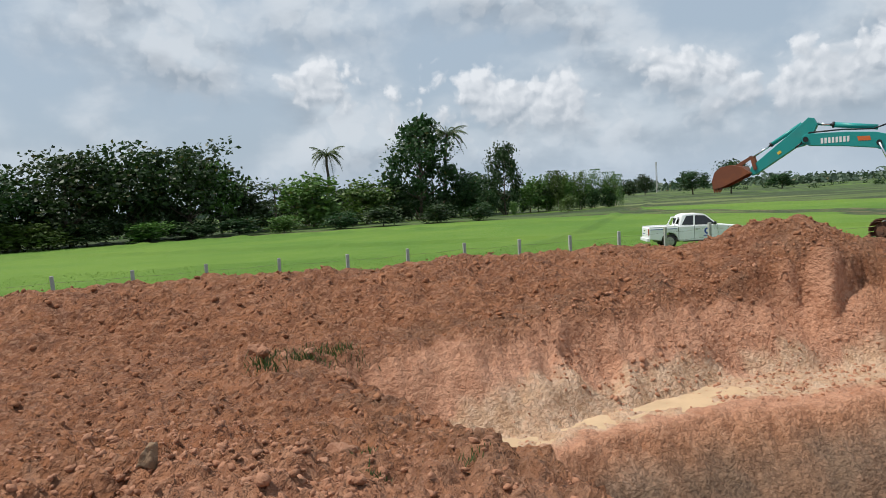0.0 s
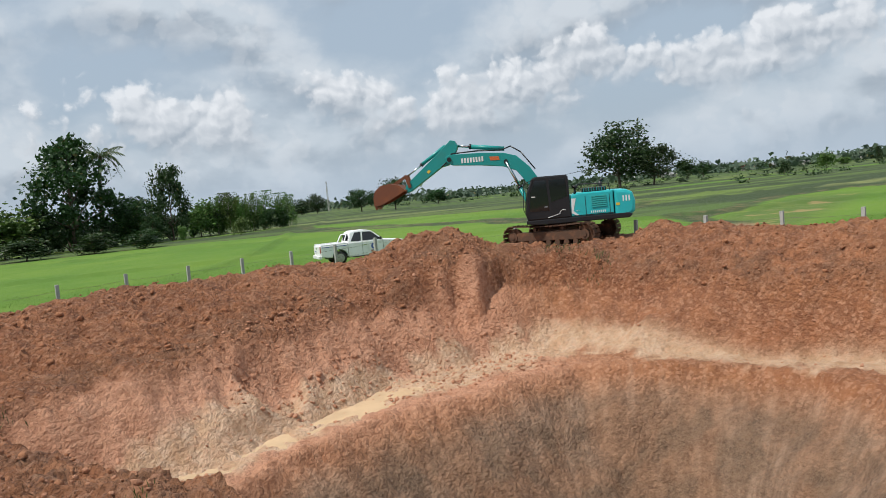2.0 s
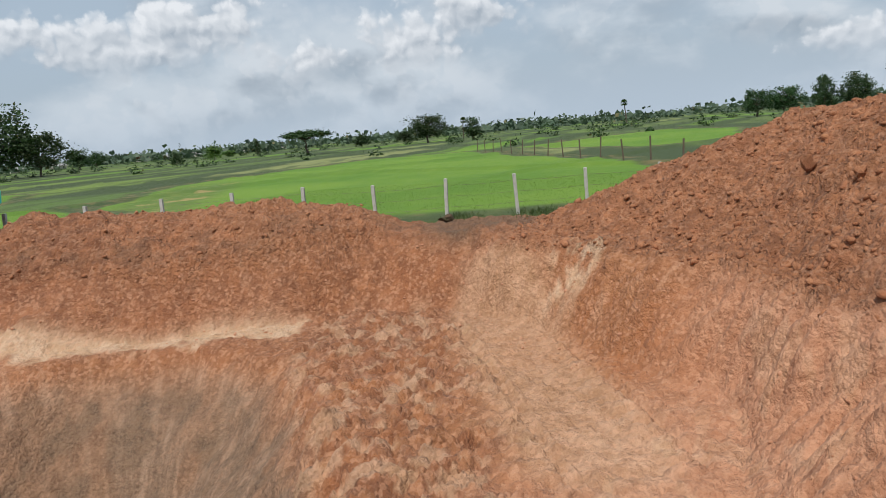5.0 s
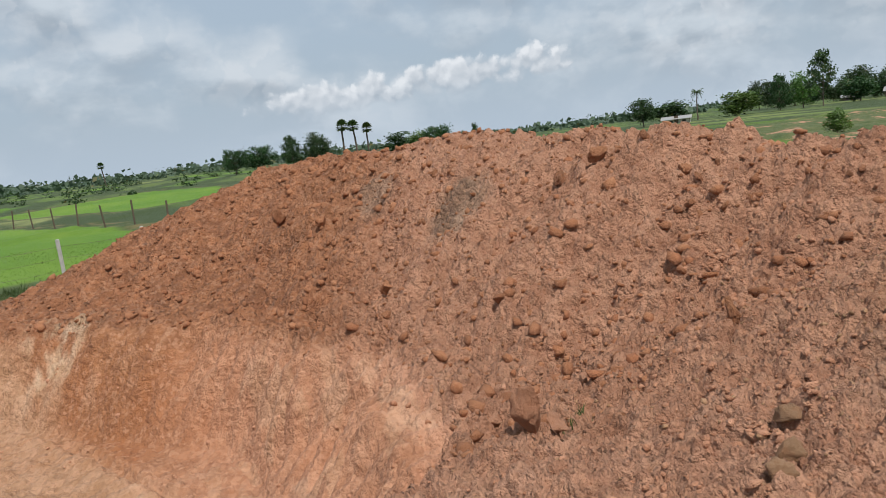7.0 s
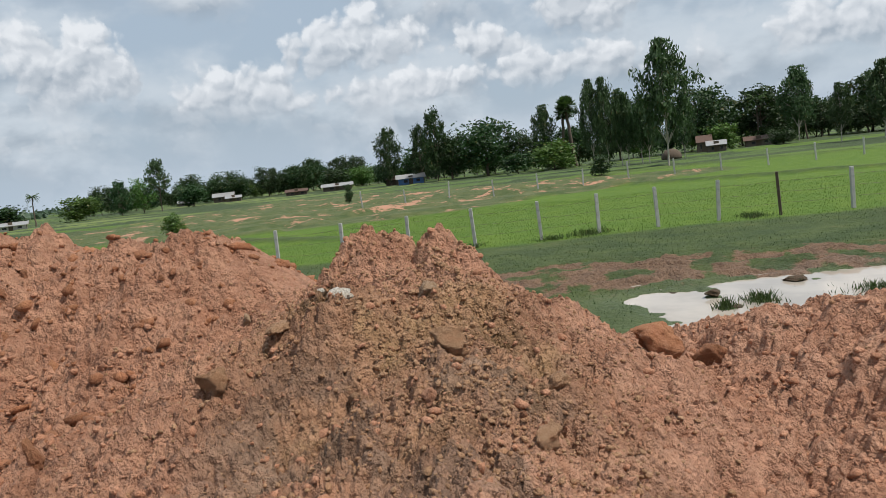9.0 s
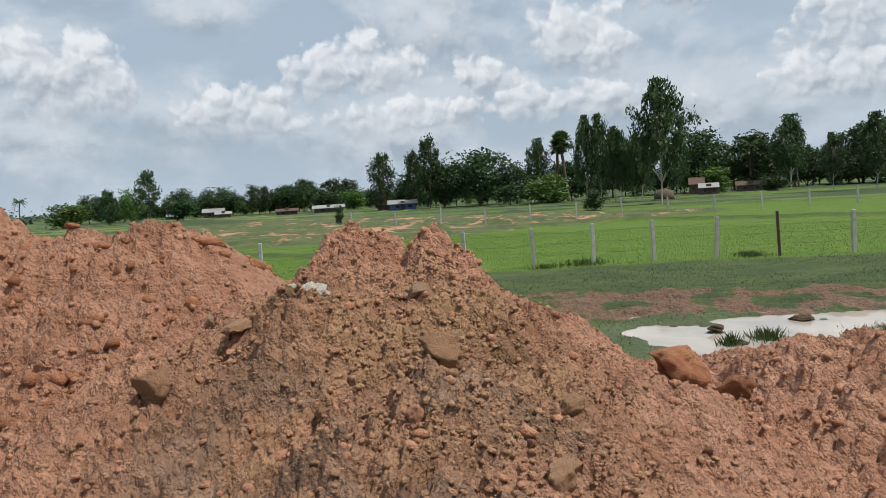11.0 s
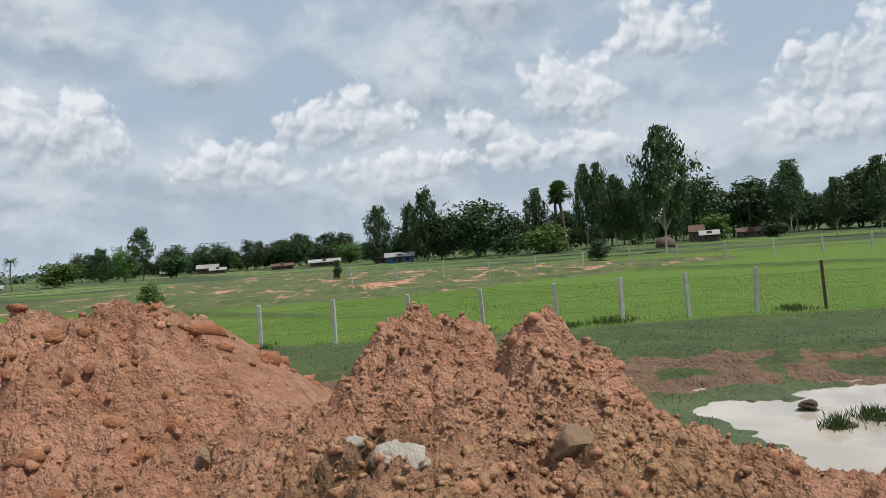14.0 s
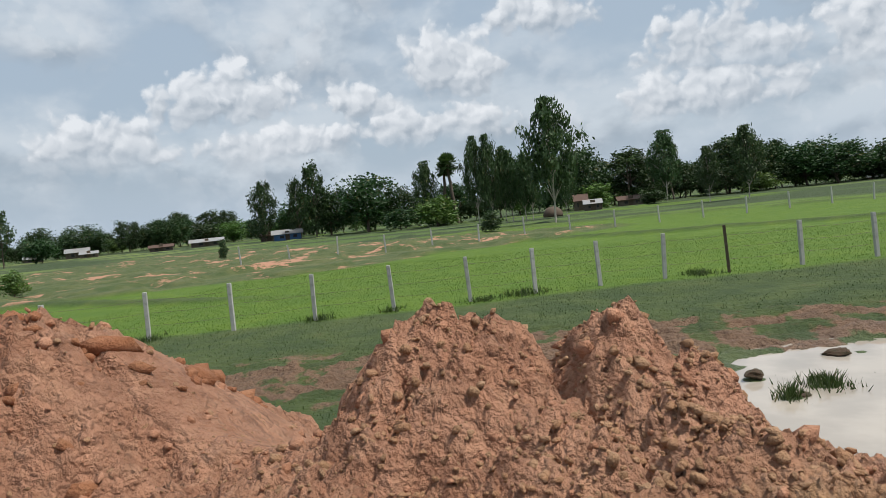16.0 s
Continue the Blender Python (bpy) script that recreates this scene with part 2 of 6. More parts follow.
def soil_colour(n, co, attr):
    """Laterite soil: loose dark spoil, cut clay, ochre, grey and muddy tones chosen by the mesh's own attributes."""
    def a(k):
        return n.add("ShaderNodeAttribute", attribute_name=k).outputs["Fac"]
    big = n.noise(co, 0.35, 4, 0.6)
    mid = n.noise(co, 2.2, 6, 0.65)
    fine = n.noise(co, 14.0, 6, 0.7)
    grit = n.noise(co, 55.0, 3, 0.7)
    spoil = n.mix(n.step(mid, 0.32, 0.68), (0.25, 0.098, 0.043), (0.47, 0.195, 0.088))
    spoil = n.mix(n.step(big, 0.5, 0.75), spoil, (0.323, 0.118, 0.049))
    clay = n.mix(n.step(mid, 0.32, 0.68), (0.23, 0.092, 0.037), (0.37, 0.160, 0.070))
    clay = n.mix(n.step(big, 0.45, 0.7), clay, (0.33, 0.128, 0.050))
    run = n.add("ShaderNodeCombineXYZ", {0: n.math("MULTIPLY", a("run"), 26.0), 1: n.math("MULTIPLY", n.add("ShaderNodeSeparateXYZ", {0: co}).outputs[2], 0.55), 2: n.math("MULTIPLY", big, 2.0)}).outputs[0]
    streak = n.noise(run, 1.0, 6, 0.62)
    clay = n.mix(n.math("MULTIPLY", n.step(streak, 0.48, 0.32), 0.25), clay, (0.155, 0.070, 0.036))
    clay = n.mix(n.math("MULTIPLY", n.step(streak, 0.54, 0.68), 0.40), clay, (0.50, 0.29, 0.175))
    pink = n.mix(n.step(mid, 0.3, 0.7), (0.458, 0.217, 0.128), (0.626, 0.343, 0.224))
    ochre = n.mix(n.step(mid, 0.35, 0.65), (0.336, 0.185, 0.087), (0.493, 0.297, 0.151))
    grey = n.mix(n.step(mid, 0.35, 0.65), (0.32, 0.200, 0.130), (0.47, 0.315, 0.220))
    streaky = n.step(streak, 0.40, 0.62)
    grey = n.mix(streaky, (0.20, 0.122, 0.078), grey)
    ochre = n.mix(streaky, (0.21, 0.115, 0.052), ochre)
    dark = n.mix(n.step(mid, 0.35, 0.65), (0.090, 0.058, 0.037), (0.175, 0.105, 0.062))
    c = n.mix(a("clay"), spoil, clay)
    # darker red-brown for the north berm, the east pit wall and the mud
    c = n.mix(n.math("MULTIPLY", a("damp"), 0.7), c, n.mix(n.step(mid, 0.32, 0.68), (0.15, 0.054, 0.024), (0.28, 0.105, 0.044)))
    c = n.mix(a("pink"), c, pink)
    c = n.mix(a("ochre"), c, ochre)
    c = n.mix(a("grey"), c, grey)
    c = n.mix(a("pale"), c, n.mix(n.step(mid, 0.35, 0.65), (0.52, 0.34, 0.20), (0.62, 0.46, 0.32)))
    cell = n.add("ShaderNodeTexVoronoi", {"Vector": co, "Scale": 11.0, "Randomness": 1.0})
    tone = n.add("ShaderNodeSeparateColor", {0: cell.outputs["Color"]}).outputs[0]
    c = n.mix(n.math("MULTIPLY", n.step(tone, 0.55, 1.0), 0.38), c, (0.56, 0.31, 0.19))
    c = n.mix(n.math("MULTIPLY", n.step(tone, 0.45, 0.0), 0.22), c, (0.16, 0.065, 0.033))
    c = n.mix(n.math("MULTIPLY", n.step(fine, 0.52, 0.75), 0.30), c, (0.58, 0.34, 0.22))
    c = n.mix(n.math("MULTIPLY", n.step(fine, 0.47, 0.28), 0.26), c, (0.13, 0.053, 0.026))
    c = n.mix(n.math("MULTIPLY", n.step(grit, 0.6, 0.8), 0.25), c, (0.55, 0.36, 0.25))
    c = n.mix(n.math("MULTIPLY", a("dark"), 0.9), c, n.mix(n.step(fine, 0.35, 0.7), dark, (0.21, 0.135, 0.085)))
    return c, fine, grit, mid, a


def soil_bump(n, b, fine, grit, mid, smooth=None):
    h = n.math("ADD", n.math("MULTIPLY", fine, 1.0), n.math("MULTIPLY", grit, 0.35))
    h = n.math("ADD", h, n.math("MULTIPLY", mid, 1.5))
    co = n.add("ShaderNodeTexCoord").outputs["Object"]
    for scale, amount in ((7.0, 1.1), (19.0, 0.55), (48.0, 0.25)):
        v = n.add("ShaderNodeTexVoronoi", {"Vector": co, "Scale": scale, "Randomness": 1.0})
        h = n.math("SUBTRACT", h, n.math("MULTIPLY", v.outputs["Distance"], amount))
    bp = n.add("ShaderNodeBump", {"Strength": 1.0, "Distance": 0.10, "Height": h})
    if smooth is not None:
        n.put(bp.inputs["Strength"], n.math("SUBTRACT", 1.0, n.math("MULTIPLY", smooth, 0.45)))
    n.put(b.inputs["Normal"], bp.outputs[0])


# young rice plots with an even bright green, as seen on the plan
PLOTS = [[(27, 18), (38, 38), (60, 50), (97, 47), (101, 31), (67, 12), (50, 2), (29, -1)],
         [(78, 6), (103, 27), (150, 9), (124, -4), (86, -4)],
         [(-75, 15), (-75, 90), (2, 106), (24, 98), (36, 68), (38, 40), (25, 18)],
         [(28, 102), (33, 126), (50, 112), (67, 89), (60, 70), (43, 58), (38, 78)]]


def ground_material():
    m, n, b = material("earth and fields", 0.92)
    co = n.add("ShaderNodeTexCoord").outputs["Object"]
    c, fine, grit, mid, a = soil_colour(n, co, True)
    # fields: plots of young rice divided by bunds, mixed wild grass, bare brown patches
    p1, p2, p3 = n.noise(co, 0.05, 4, 0.6), n.noise(co, 0.6, 5, 0.65), n.noise(co, 9.0, 5, 0.7)
    pos = n.add("ShaderNodeSeparateXYZ", {0: co})
    wob = n.math("MULTIPLY", n.math("SUBTRACT", n.noise(co, 0.09, 3, 0.6), 0.5), 7.0)

    def within(corners):
        """Metres inside the nearest side of a convex plot, its corners running clockwise."""
        best = None
        for (ax, ay), (bx, by) in zip(corners, corners[1:] + corners[:1]):
            ln = math.hypot(bx - ax, by - ay)
            nx, ny = (by - ay) / ln, -(bx - ax) / ln
            d = n.math("ADD", n.math("MULTIPLY", pos.outputs[0], nx), n.math("MULTIPLY", pos.outputs[1], ny))
            d = n.math("SUBTRACT", d, ax * nx + ay * ny)
            best = d if best is None else n.math("MINIMUM", best, d)
        return n.math("ADD", best, wob)

    plots_in = [within(c) for c in PLOTS]
    depth = plots_in[0]
    for d in plots_in[1:]:
        depth = n.math("MAXIMUM", depth, d)
    own = n.step(depth, 0.0, 0.8)
    rim = n.math("MULTIPLY", n.step(depth, -2.6, -1.6), n.math("SUBTRACT", 1.0, n.step(depth, -0.4, 0.5)))
    dist = n.add("ShaderNodeVectorMath", {0: co}, operation="LENGTH").outputs["Value"]
    beyond = n.math("MAXIMUM", n.step(dist, 82.0, 96.0), n.math("MULTIPLY", n.step(pos.outputs[1], -14.0, -10.0), n.step(dist, 31.0, 34.0)))
    far = n.math("MULTIPLY", beyond, n.math("SUBTRACT", 1.0, own))
    turn = n.add("ShaderNodeMapping", {"Vector": co, "Rotation": (0, 0, radians(-24)), "Scale": (0.014, 0.050, 0.0)}).outputs[0]
    bend = n.vmath("ADD", turn, n.add("ShaderNodeCombineXYZ", {0: n.math("MULTIPLY", p1, 0.25), 1: n.math("MULTIPLY", p1, 0.5)}).outputs[0])
    cell = n.add("ShaderNodeTexVoronoi", {"Vector": bend, "Scale": 1.0, "Randomness": 0.75}, voronoi_dimensions="2D")
    line = n.add("ShaderNodeTexVoronoi", {"Vector": bend, "Scale": 1.0, "Randomness": 0.75}, voronoi_dimensions="2D", feature="DISTANCE_TO_EDGE")
    shade = n.add("ShaderNodeSeparateColor", {0: cell.outputs["Color"]})
    bund = n.math("MULTIPLY", n.step(line.outputs[0], 0.24, 0.10), far)
    rice = n.mix(n.step(p1, 0.35, 0.65), (0.076, 0.172, 0.008), (0.128, 0.226, 0.017))
    rice = n.mix(n.math("MULTIPLY", n.step(p3, 0.4, 0.7), 0.35), rice, (0.060, 0.170, 0.008))
    rice = n.mix(n.math("MULTIPLY", n.step(p2, 0.5, 0.72), 0.4), rice, (0.160, 0.252, 0.026))
    lush = n.mix(n.step(p2, 0.35, 0.7), (0.062, 0.124, 0.004), (0.098, 0.160, 0.008))
    rice = n.mix(n.math("MULTIPLY", n.step(pos.outputs[1], -10.0, -22.0), 0.9), rice, lush)
    wild = n.mix(n.step(p2, 0.35, 0.65), (0.030, 0.055, 0.011), (0.064, 0.092, 0.020))
    wild = n.mix(n.math("MULTIPLY", n.step(p1, 0.45, 0.7), 0.6), wild, (0.085, 0.105, 0.032))
    wild = n.mix(n.math("MULTIPLY", n.step(p3, 0.45, 0.75), 0.5), wild, (0.028, 0.052, 0.010))
    wild = n.mix(n.math("MULTIPLY", n.step(p2, 0.60, 0.76), 0.65), wild, (0.145, 0.090, 0.050))
    plots = n.ramp(shade.outputs[0], (0.0, (0.052, 0.085, 0.020)), (0.3, (0.120, 0.170, 0.034)), (0.55, (0.070, 0.128, 0.020)), (0.8, (0.135, 0.205, 0.030)), (1.0, (0.205, 0.225, 0.080)))
    plots = n.mix(n.math("MULTIPLY", n.step(p2, 0.35, 0.65), 0.5), plots, (0.070, 0.105, 0.028))
    rice = n.mix(n.math("MULTIPLY", far, n.step(shade.outputs[1], 0.15, 0.25)), rice, plots)
    wav = n.math("FRACT", n.math("ADD", n.math("MULTIPLY", n.add("ShaderNodeSeparateXYZ", {0: bend}).outputs[1], 2.1), n.math("MULTIPLY", shade.outputs[2], 3.0)))
    rice = n.mix(n.math("MULTIPLY", n.math("MULTIPLY", n.step(wav, 0.34, 0.14), far), 0.7), rice, (0.045, 0.072, 0.018))
    rice = n.mix(bund, rice, (0.034, 0.058, 0.015))
    rice = n.mix(n.math("MULTIPLY", n.math("MULTIPLY", rim, beyond), 0.85), rice, n.mix(n.step(p2, 0.45, 0.62), (0.034, 0.062, 0.014), (0.155, 0.120, 0.052)))
    f = n.mix(n.math("MAXIMUM", a("rice"), n.math("MULTIPLY", beyond, 0.9)), wild, rice)
    olive = n.mix(n.step(p2, 0.35, 0.65), (0.048, 0.078, 0.018), (0.105, 0.118, 0.040))
    p4 = n.noise(co, 0.22, 9, 0.70)
    olive = n.mix(n.step(p4, 0.55, 0.60), olive, (0.42, 0.22, 0.14))
    f = n.mix(a("scrub"), f, olive)
    edge = n.math("ADD", a("soil"), n.math("MULTIPLY", n.math("SUBTRACT", p3, 0.5), 0.5))
    s = n.step(edge, 0.38, 0.62)
    n.put(b.inputs["Base Color"], n.mix(s, f, c))
    wet = a("wet")
    n.put(b.inputs["Roughness"], n.math("SUBTRACT", 0.94, n.math("MULTIPLY", wet, 0.5)))
    soil_bump(n, b, fine, grit, mid, a("smooth"))
    return m


mat_ground = ground_material()


def clod_material(name, tones, pale=(0.58, 0.34, 0.22)):
    m, n, b = material(name, 0.95)
    co = n.add("ShaderNodeTexCoord").outputs["Object"]
    rnd = n.add("ShaderNodeNewGeometry").outputs["Random Per Island"]
    obj = n.add("ShaderNodeObjectInfo").outputs["Random"]
    r = n.math("FRACT", n.math("ADD", rnd, obj))
    mid, fine, grit = n.noise(co, 3.0, 5, 0.6), n.noise(co, 18.0, 6, 0.7), n.noise(co, 60, 3)
    c = n.mix(r, tones[0], tones[1])
    c = n.mix(n.step(mid, 0.4, 0.7), c, tones[2])
    c = n.mix(n.math("MULTIPLY", n.step(fine, 0.55, 0.75), 0.3), c, pale)
    c = n.mix(n.math("MULTIPLY", n.step(fine, 0.45, 0.25), 0.25), c, (0.16, 0.07, 0.04))
    n.put(b.inputs["Base Color"], c)
    bp = n.add("ShaderNodeBump", {"Strength": 0.8, "Distance": 0.06, "Height": n.math("ADD", fine, n.math("MULTIPLY", grit, 0.4))})
    n.put(b.inputs["Normal"], bp.outputs[0])
    return m


clod_red = clod_material("red soil clods", ((0.25, 0.105, 0.050), (0.40, 0.182, 0.090), (0.33, 0.130, 0.060)))
clod_pink = clod_material("pale pinkish clods", ((0.38, 0.180, 0.102), (0.54, 0.280, 0.172), (0.44, 0.205, 0.116)))
clod_grey = clod_material("ochre-brown clods", ((0.30, 0.170, 0.090), (0.45, 0.270, 0.155), (0.38, 0.200, 0.105)))
clod_dark = clod_material("dark crusted clods", ((0.34, 0.225, 0.140), (0.44, 0.30, 0.19), (0.38, 0.24, 0.14)))
clod_turf = clod_material("dark turf and soil", ((0.06, 0.042, 0.026), (0.11, 0.066, 0.038), (0.05, 0.052, 0.022)), (0.15, 0.10, 0.06))
clod_rock = clod_material("pale grey rock", ((0.64, 0.59, 0.51), (0.74, 0.69, 0.61), (0.52, 0.44, 0.34)), (0.74, 0.70, 0.64))


def water_material(name, colour, rough):
    m, n, b = material(name, rough)
    co = n.add("ShaderNodeTexCoord").outputs["Object"]
    n.put(b.inputs["Base Color"], n.mix(n.step(n.noise(co, 0.8, 4), 0.35, 0.65), colour, tuple(k * 0.8 for k in colour)))
    bp = n.add("ShaderNodeBump", {"Strength": 0.06, "Distance": 0.02, "Height": n.noise(co, 5.0, 3)})
    n.put(b.inputs["Normal"], bp.outputs[0])
    return m


# puddle base colour is lightened to help out the reflection of the bright sky
mat_puddle = water_material("milky rain water", (0.44, 0.39, 0.33), 0.03)
mat_pit_water = water_material("silty yellow water", (0.62, 0.45, 0.28), 0.10)
# ---- lie of the land ----


COS, SIN = np.cos(np.arange(256) * np.pi / 128), np.sin(np.arange(256) * np.pi / 128)


def gradient_noise(x, y, seed):
    xi, yi = np.floor(x).astype(np.int64), np.floor(y).astype(np.int64)
    xf, yf = x - xi, y - yi

    def corner(i, j):
        k = ((xi + i) * 374761393 + (yi + j) * 668265263 + seed * 974634533) & 0xFFFFFFFF
        k = ((k ^ (k >> 13)) * 1274126177) & 0xFFFFFFFF
        a = (k ^ (k >> 16)) & 0xFF
        return COS[a] * (xf - i) + SIN[a] * (yf - j)

    u, v = xf ** 3 * (xf * (xf * 6 - 15) + 10), yf ** 3 * (yf * (yf * 6 - 15) + 10)
    top = corner(0, 0) * (1 - u) + corner(1, 0) * u
    low = corner(0, 1) * (1 - u) + corner(1, 1) * u
    return (top * (1 - v) + low * v) * 1.5


def fractal(x, y, size, octaves, seed, gain=0.5):
    total, amp, f = 0.0, 1.0, 1.0 / size
    for k in range(octaves):
        total = total + amp * gradient_noise(x * f + 17.3 * k, y * f - 9.1 * k, seed + k)
        amp, f = amp * gain, f * 2.03
    return total


def lumps(x, y, size, octaves, seed, gain=0.55):
    """Billowed noise: rounded lumps with sharp hollows between them."""
    total, amp, f = 0.0, 1.0, 1.0 / size
    for k in range(octaves):
        total = total + amp * 0.42 * np.tanh(3.0 * np.abs(gradient_noise(x * f + 5.7 * k, y * f + 3.3 * k, seed + k)))
        amp, f = amp * gain, f * 2.1
    return total


def ease(v, a, b):
    t = np.clip((v - a) / (b - a), 0, 1)
    return t * t * (3 - 2 * t)


def to_line(x, y, pts):
    """Distance to a polyline and the height carried along it."""
    best, height = np.full(x.shape, 1e9), np.zeros(x.shape)
    for (ax, ay, az), (bx, by, bz) in zip(pts, pts[1:]):
        dx, dy = bx - ax, by - ay
        t = np.clip(((x - ax) * dx + (y - ay) * dy) / (dx * dx + dy * dy), 0, 1)
        d = np.hypot(x - ax - t * dx, y - ay - t * dy)
        near = d < best
        best, height = np.where(near, d, best), np.where(near, az + t * (bz - az), height)
    return best, height


def inside(x, y, poly):
    """Signed distance to a polygon's outline, positive inside."""
    d, _ = to_line(x, y, [(*p, 0) for p in (*poly, poly[0])])
    odd = np.zeros(x.shape, bool)
    for (ax, ay), (bx, by) in zip(poly, (*poly[1:], poly[0])):
        if ay != by:
            odd ^= ((ay > y) != (by > y)) & (x < (bx - ax) * (y - ay) / (by - ay) + ax)
    return np.where(odd, d, -d)


def soft_max(a, b, k):
    return np.maximum(a, b) + 0.25 * np.maximum(k - np.abs(a - b), 0) ** 2 / k


def heap(x, y, pts, slope, round_, wobble=0.0):
    d, z = to_line(x, y, pts)
    d = np.maximum(d + wobble, 0)
    return z - slope * (np.sqrt(d * d + round_ * round_) - round_)


PIT = [(-3.4, 15.4), (-2.2, 17.0), (0.6, 18.4), (4.0, 20.2), (8.0, 21.8), (11.7, 22.4), (14.6, 22.0), (15.9, 19.6), (17.7, 15.2), (19.5, 12.2),
       (21.4, 9.4), (21.8, 5.8), (20.0, 2.9), (17.2, -0.6), (14.4, -2.6), (11.0, -3.9), (8.4, -4.0), (6.2, -2.7), (3.4, -0.2), (2.2, 3.0), (1.0, 6.4), (-0.2, 10.5), (-2.2, 13.6)]
DEEP = [(0.6, 13.2), (2.6, 15.4), (6.6, 16.8), (12.4, 17.4), (14.5, 15.4), (15.8, 12.4), (15.0, 9.2), (11.6, 5.8), (7.4, 3.6), (4.6, 4.2), (2.6, 8.0)]
WORKED = [(-46, 16.5), (-15, 22.6), (-3, 25.6), (6, 28.2), (13, 29.0), (20.2, 24.0), (23.4, 15.0), (25.4, 8.0), (26.6, 2.0), (26.0, -8.5), (8, -13.0), (4.6, -12.2), (2.2, -13.2),
          (0.6, -13.0), (-6, -11.6), (-46, -10)]
RIDGE_N = [(-46, 13.5, 1.2), (-18, 19.2, 1.30), (-10, 20.8, 1.50), (-2, 22.6, 1.45), (6, 24.8, 1.45), (8.4, 24.7, 1.38)]
PILE = [(10.4, 24.3, 2.05), (11.6, 23.9, 2.12), (13.2, 23.6, 1.45)]
RIDGE_E = [(17.6, 21.6, 1.15), (18.7, 20.3, 1.62), (20.3, 16.0, 1.28), (21.5, 13.0, 1.45), (22.3, 10.8, 1.00)]
RIDGE_S = [(7.2, -9.2, 2.40), (8.7, -9.0, 2.66), (10.2, -8.4, 2.98), (12.0, -8.0, 3.02), (14.6, -7.2, 3.28), (17.5, -6.2, 3.26), (21.0, -4.9, 3.16), (23.6, -3.4, 3.00)]
NOSE = [(23.6, -3.4, 2.9), (23.4, -0.6, 2.2), (23.2, 1.6, 1.3), (23.0, 3.0, 0.7)]
MOUND = [(6.4, -8.8, 2.12), (5.5, -8.4, 2.10), (4.4, -8.3, 2.32), (3.7, -8.3, 2.30), (3.2, -7.6, 2.25)]
SPUR = [(3.7, -7.0, 2.28), (2.9, -6.2, 1.86), (2.2, -5.2, 1.55)]
STAND = [(-3.0, 6.2, 1.30), (-1.4, 5.4, 1.35), (-0.4, 3.0, 1.55), (0.2, -1.2, 1.72), (1.2, -3.4, 1.40), (3.4, -5.6, 1.48)]
WEST = [(-1.5, -5.0, 1.2), (-4.0, -7.4, 1.40), (-1.0, -9.4, 1.72), (0.6, -9.8, 1.42), (1.5, -10.6, 0.98)]
BACK = [(-30, 4.0, 1.0), (-12, 8.0, 0.8), (-6.0, 5.0, 1.0), (-3, 1.0, 1.3)]
GUTTER = [(0.6, 15.6, 0), (2.2, 16.9, 0), (6.6, 18.6, 0), (11.6, 19.6, 0), (13.8, 19.6, 0), (14.8, 18.2, 0), (16.3, 14.2, 0), (17.8, 11.0, 0)]
PUDDLE = [(3.4, -17.2), (2.4, -18.5), (0.6, -18.9), (-1.6, -20.3), (-6.0, -21.6), (-7.0, -18.0), (-5.0, -15.6), (-1.0, -15.2), (0.8, -14.5), (1.9, -14.3), (2.6, -15.4)]
SCOOP = (3.6, 18.6)
MUD = [(18.6, 8.2, 0), (14.0, 6.0, 0), (8.5, 3.4, 0)]
RAMP = [(19.6, 5.0, 0), (16.0, 3.4, 0), (11.5, 0.9, 0)]


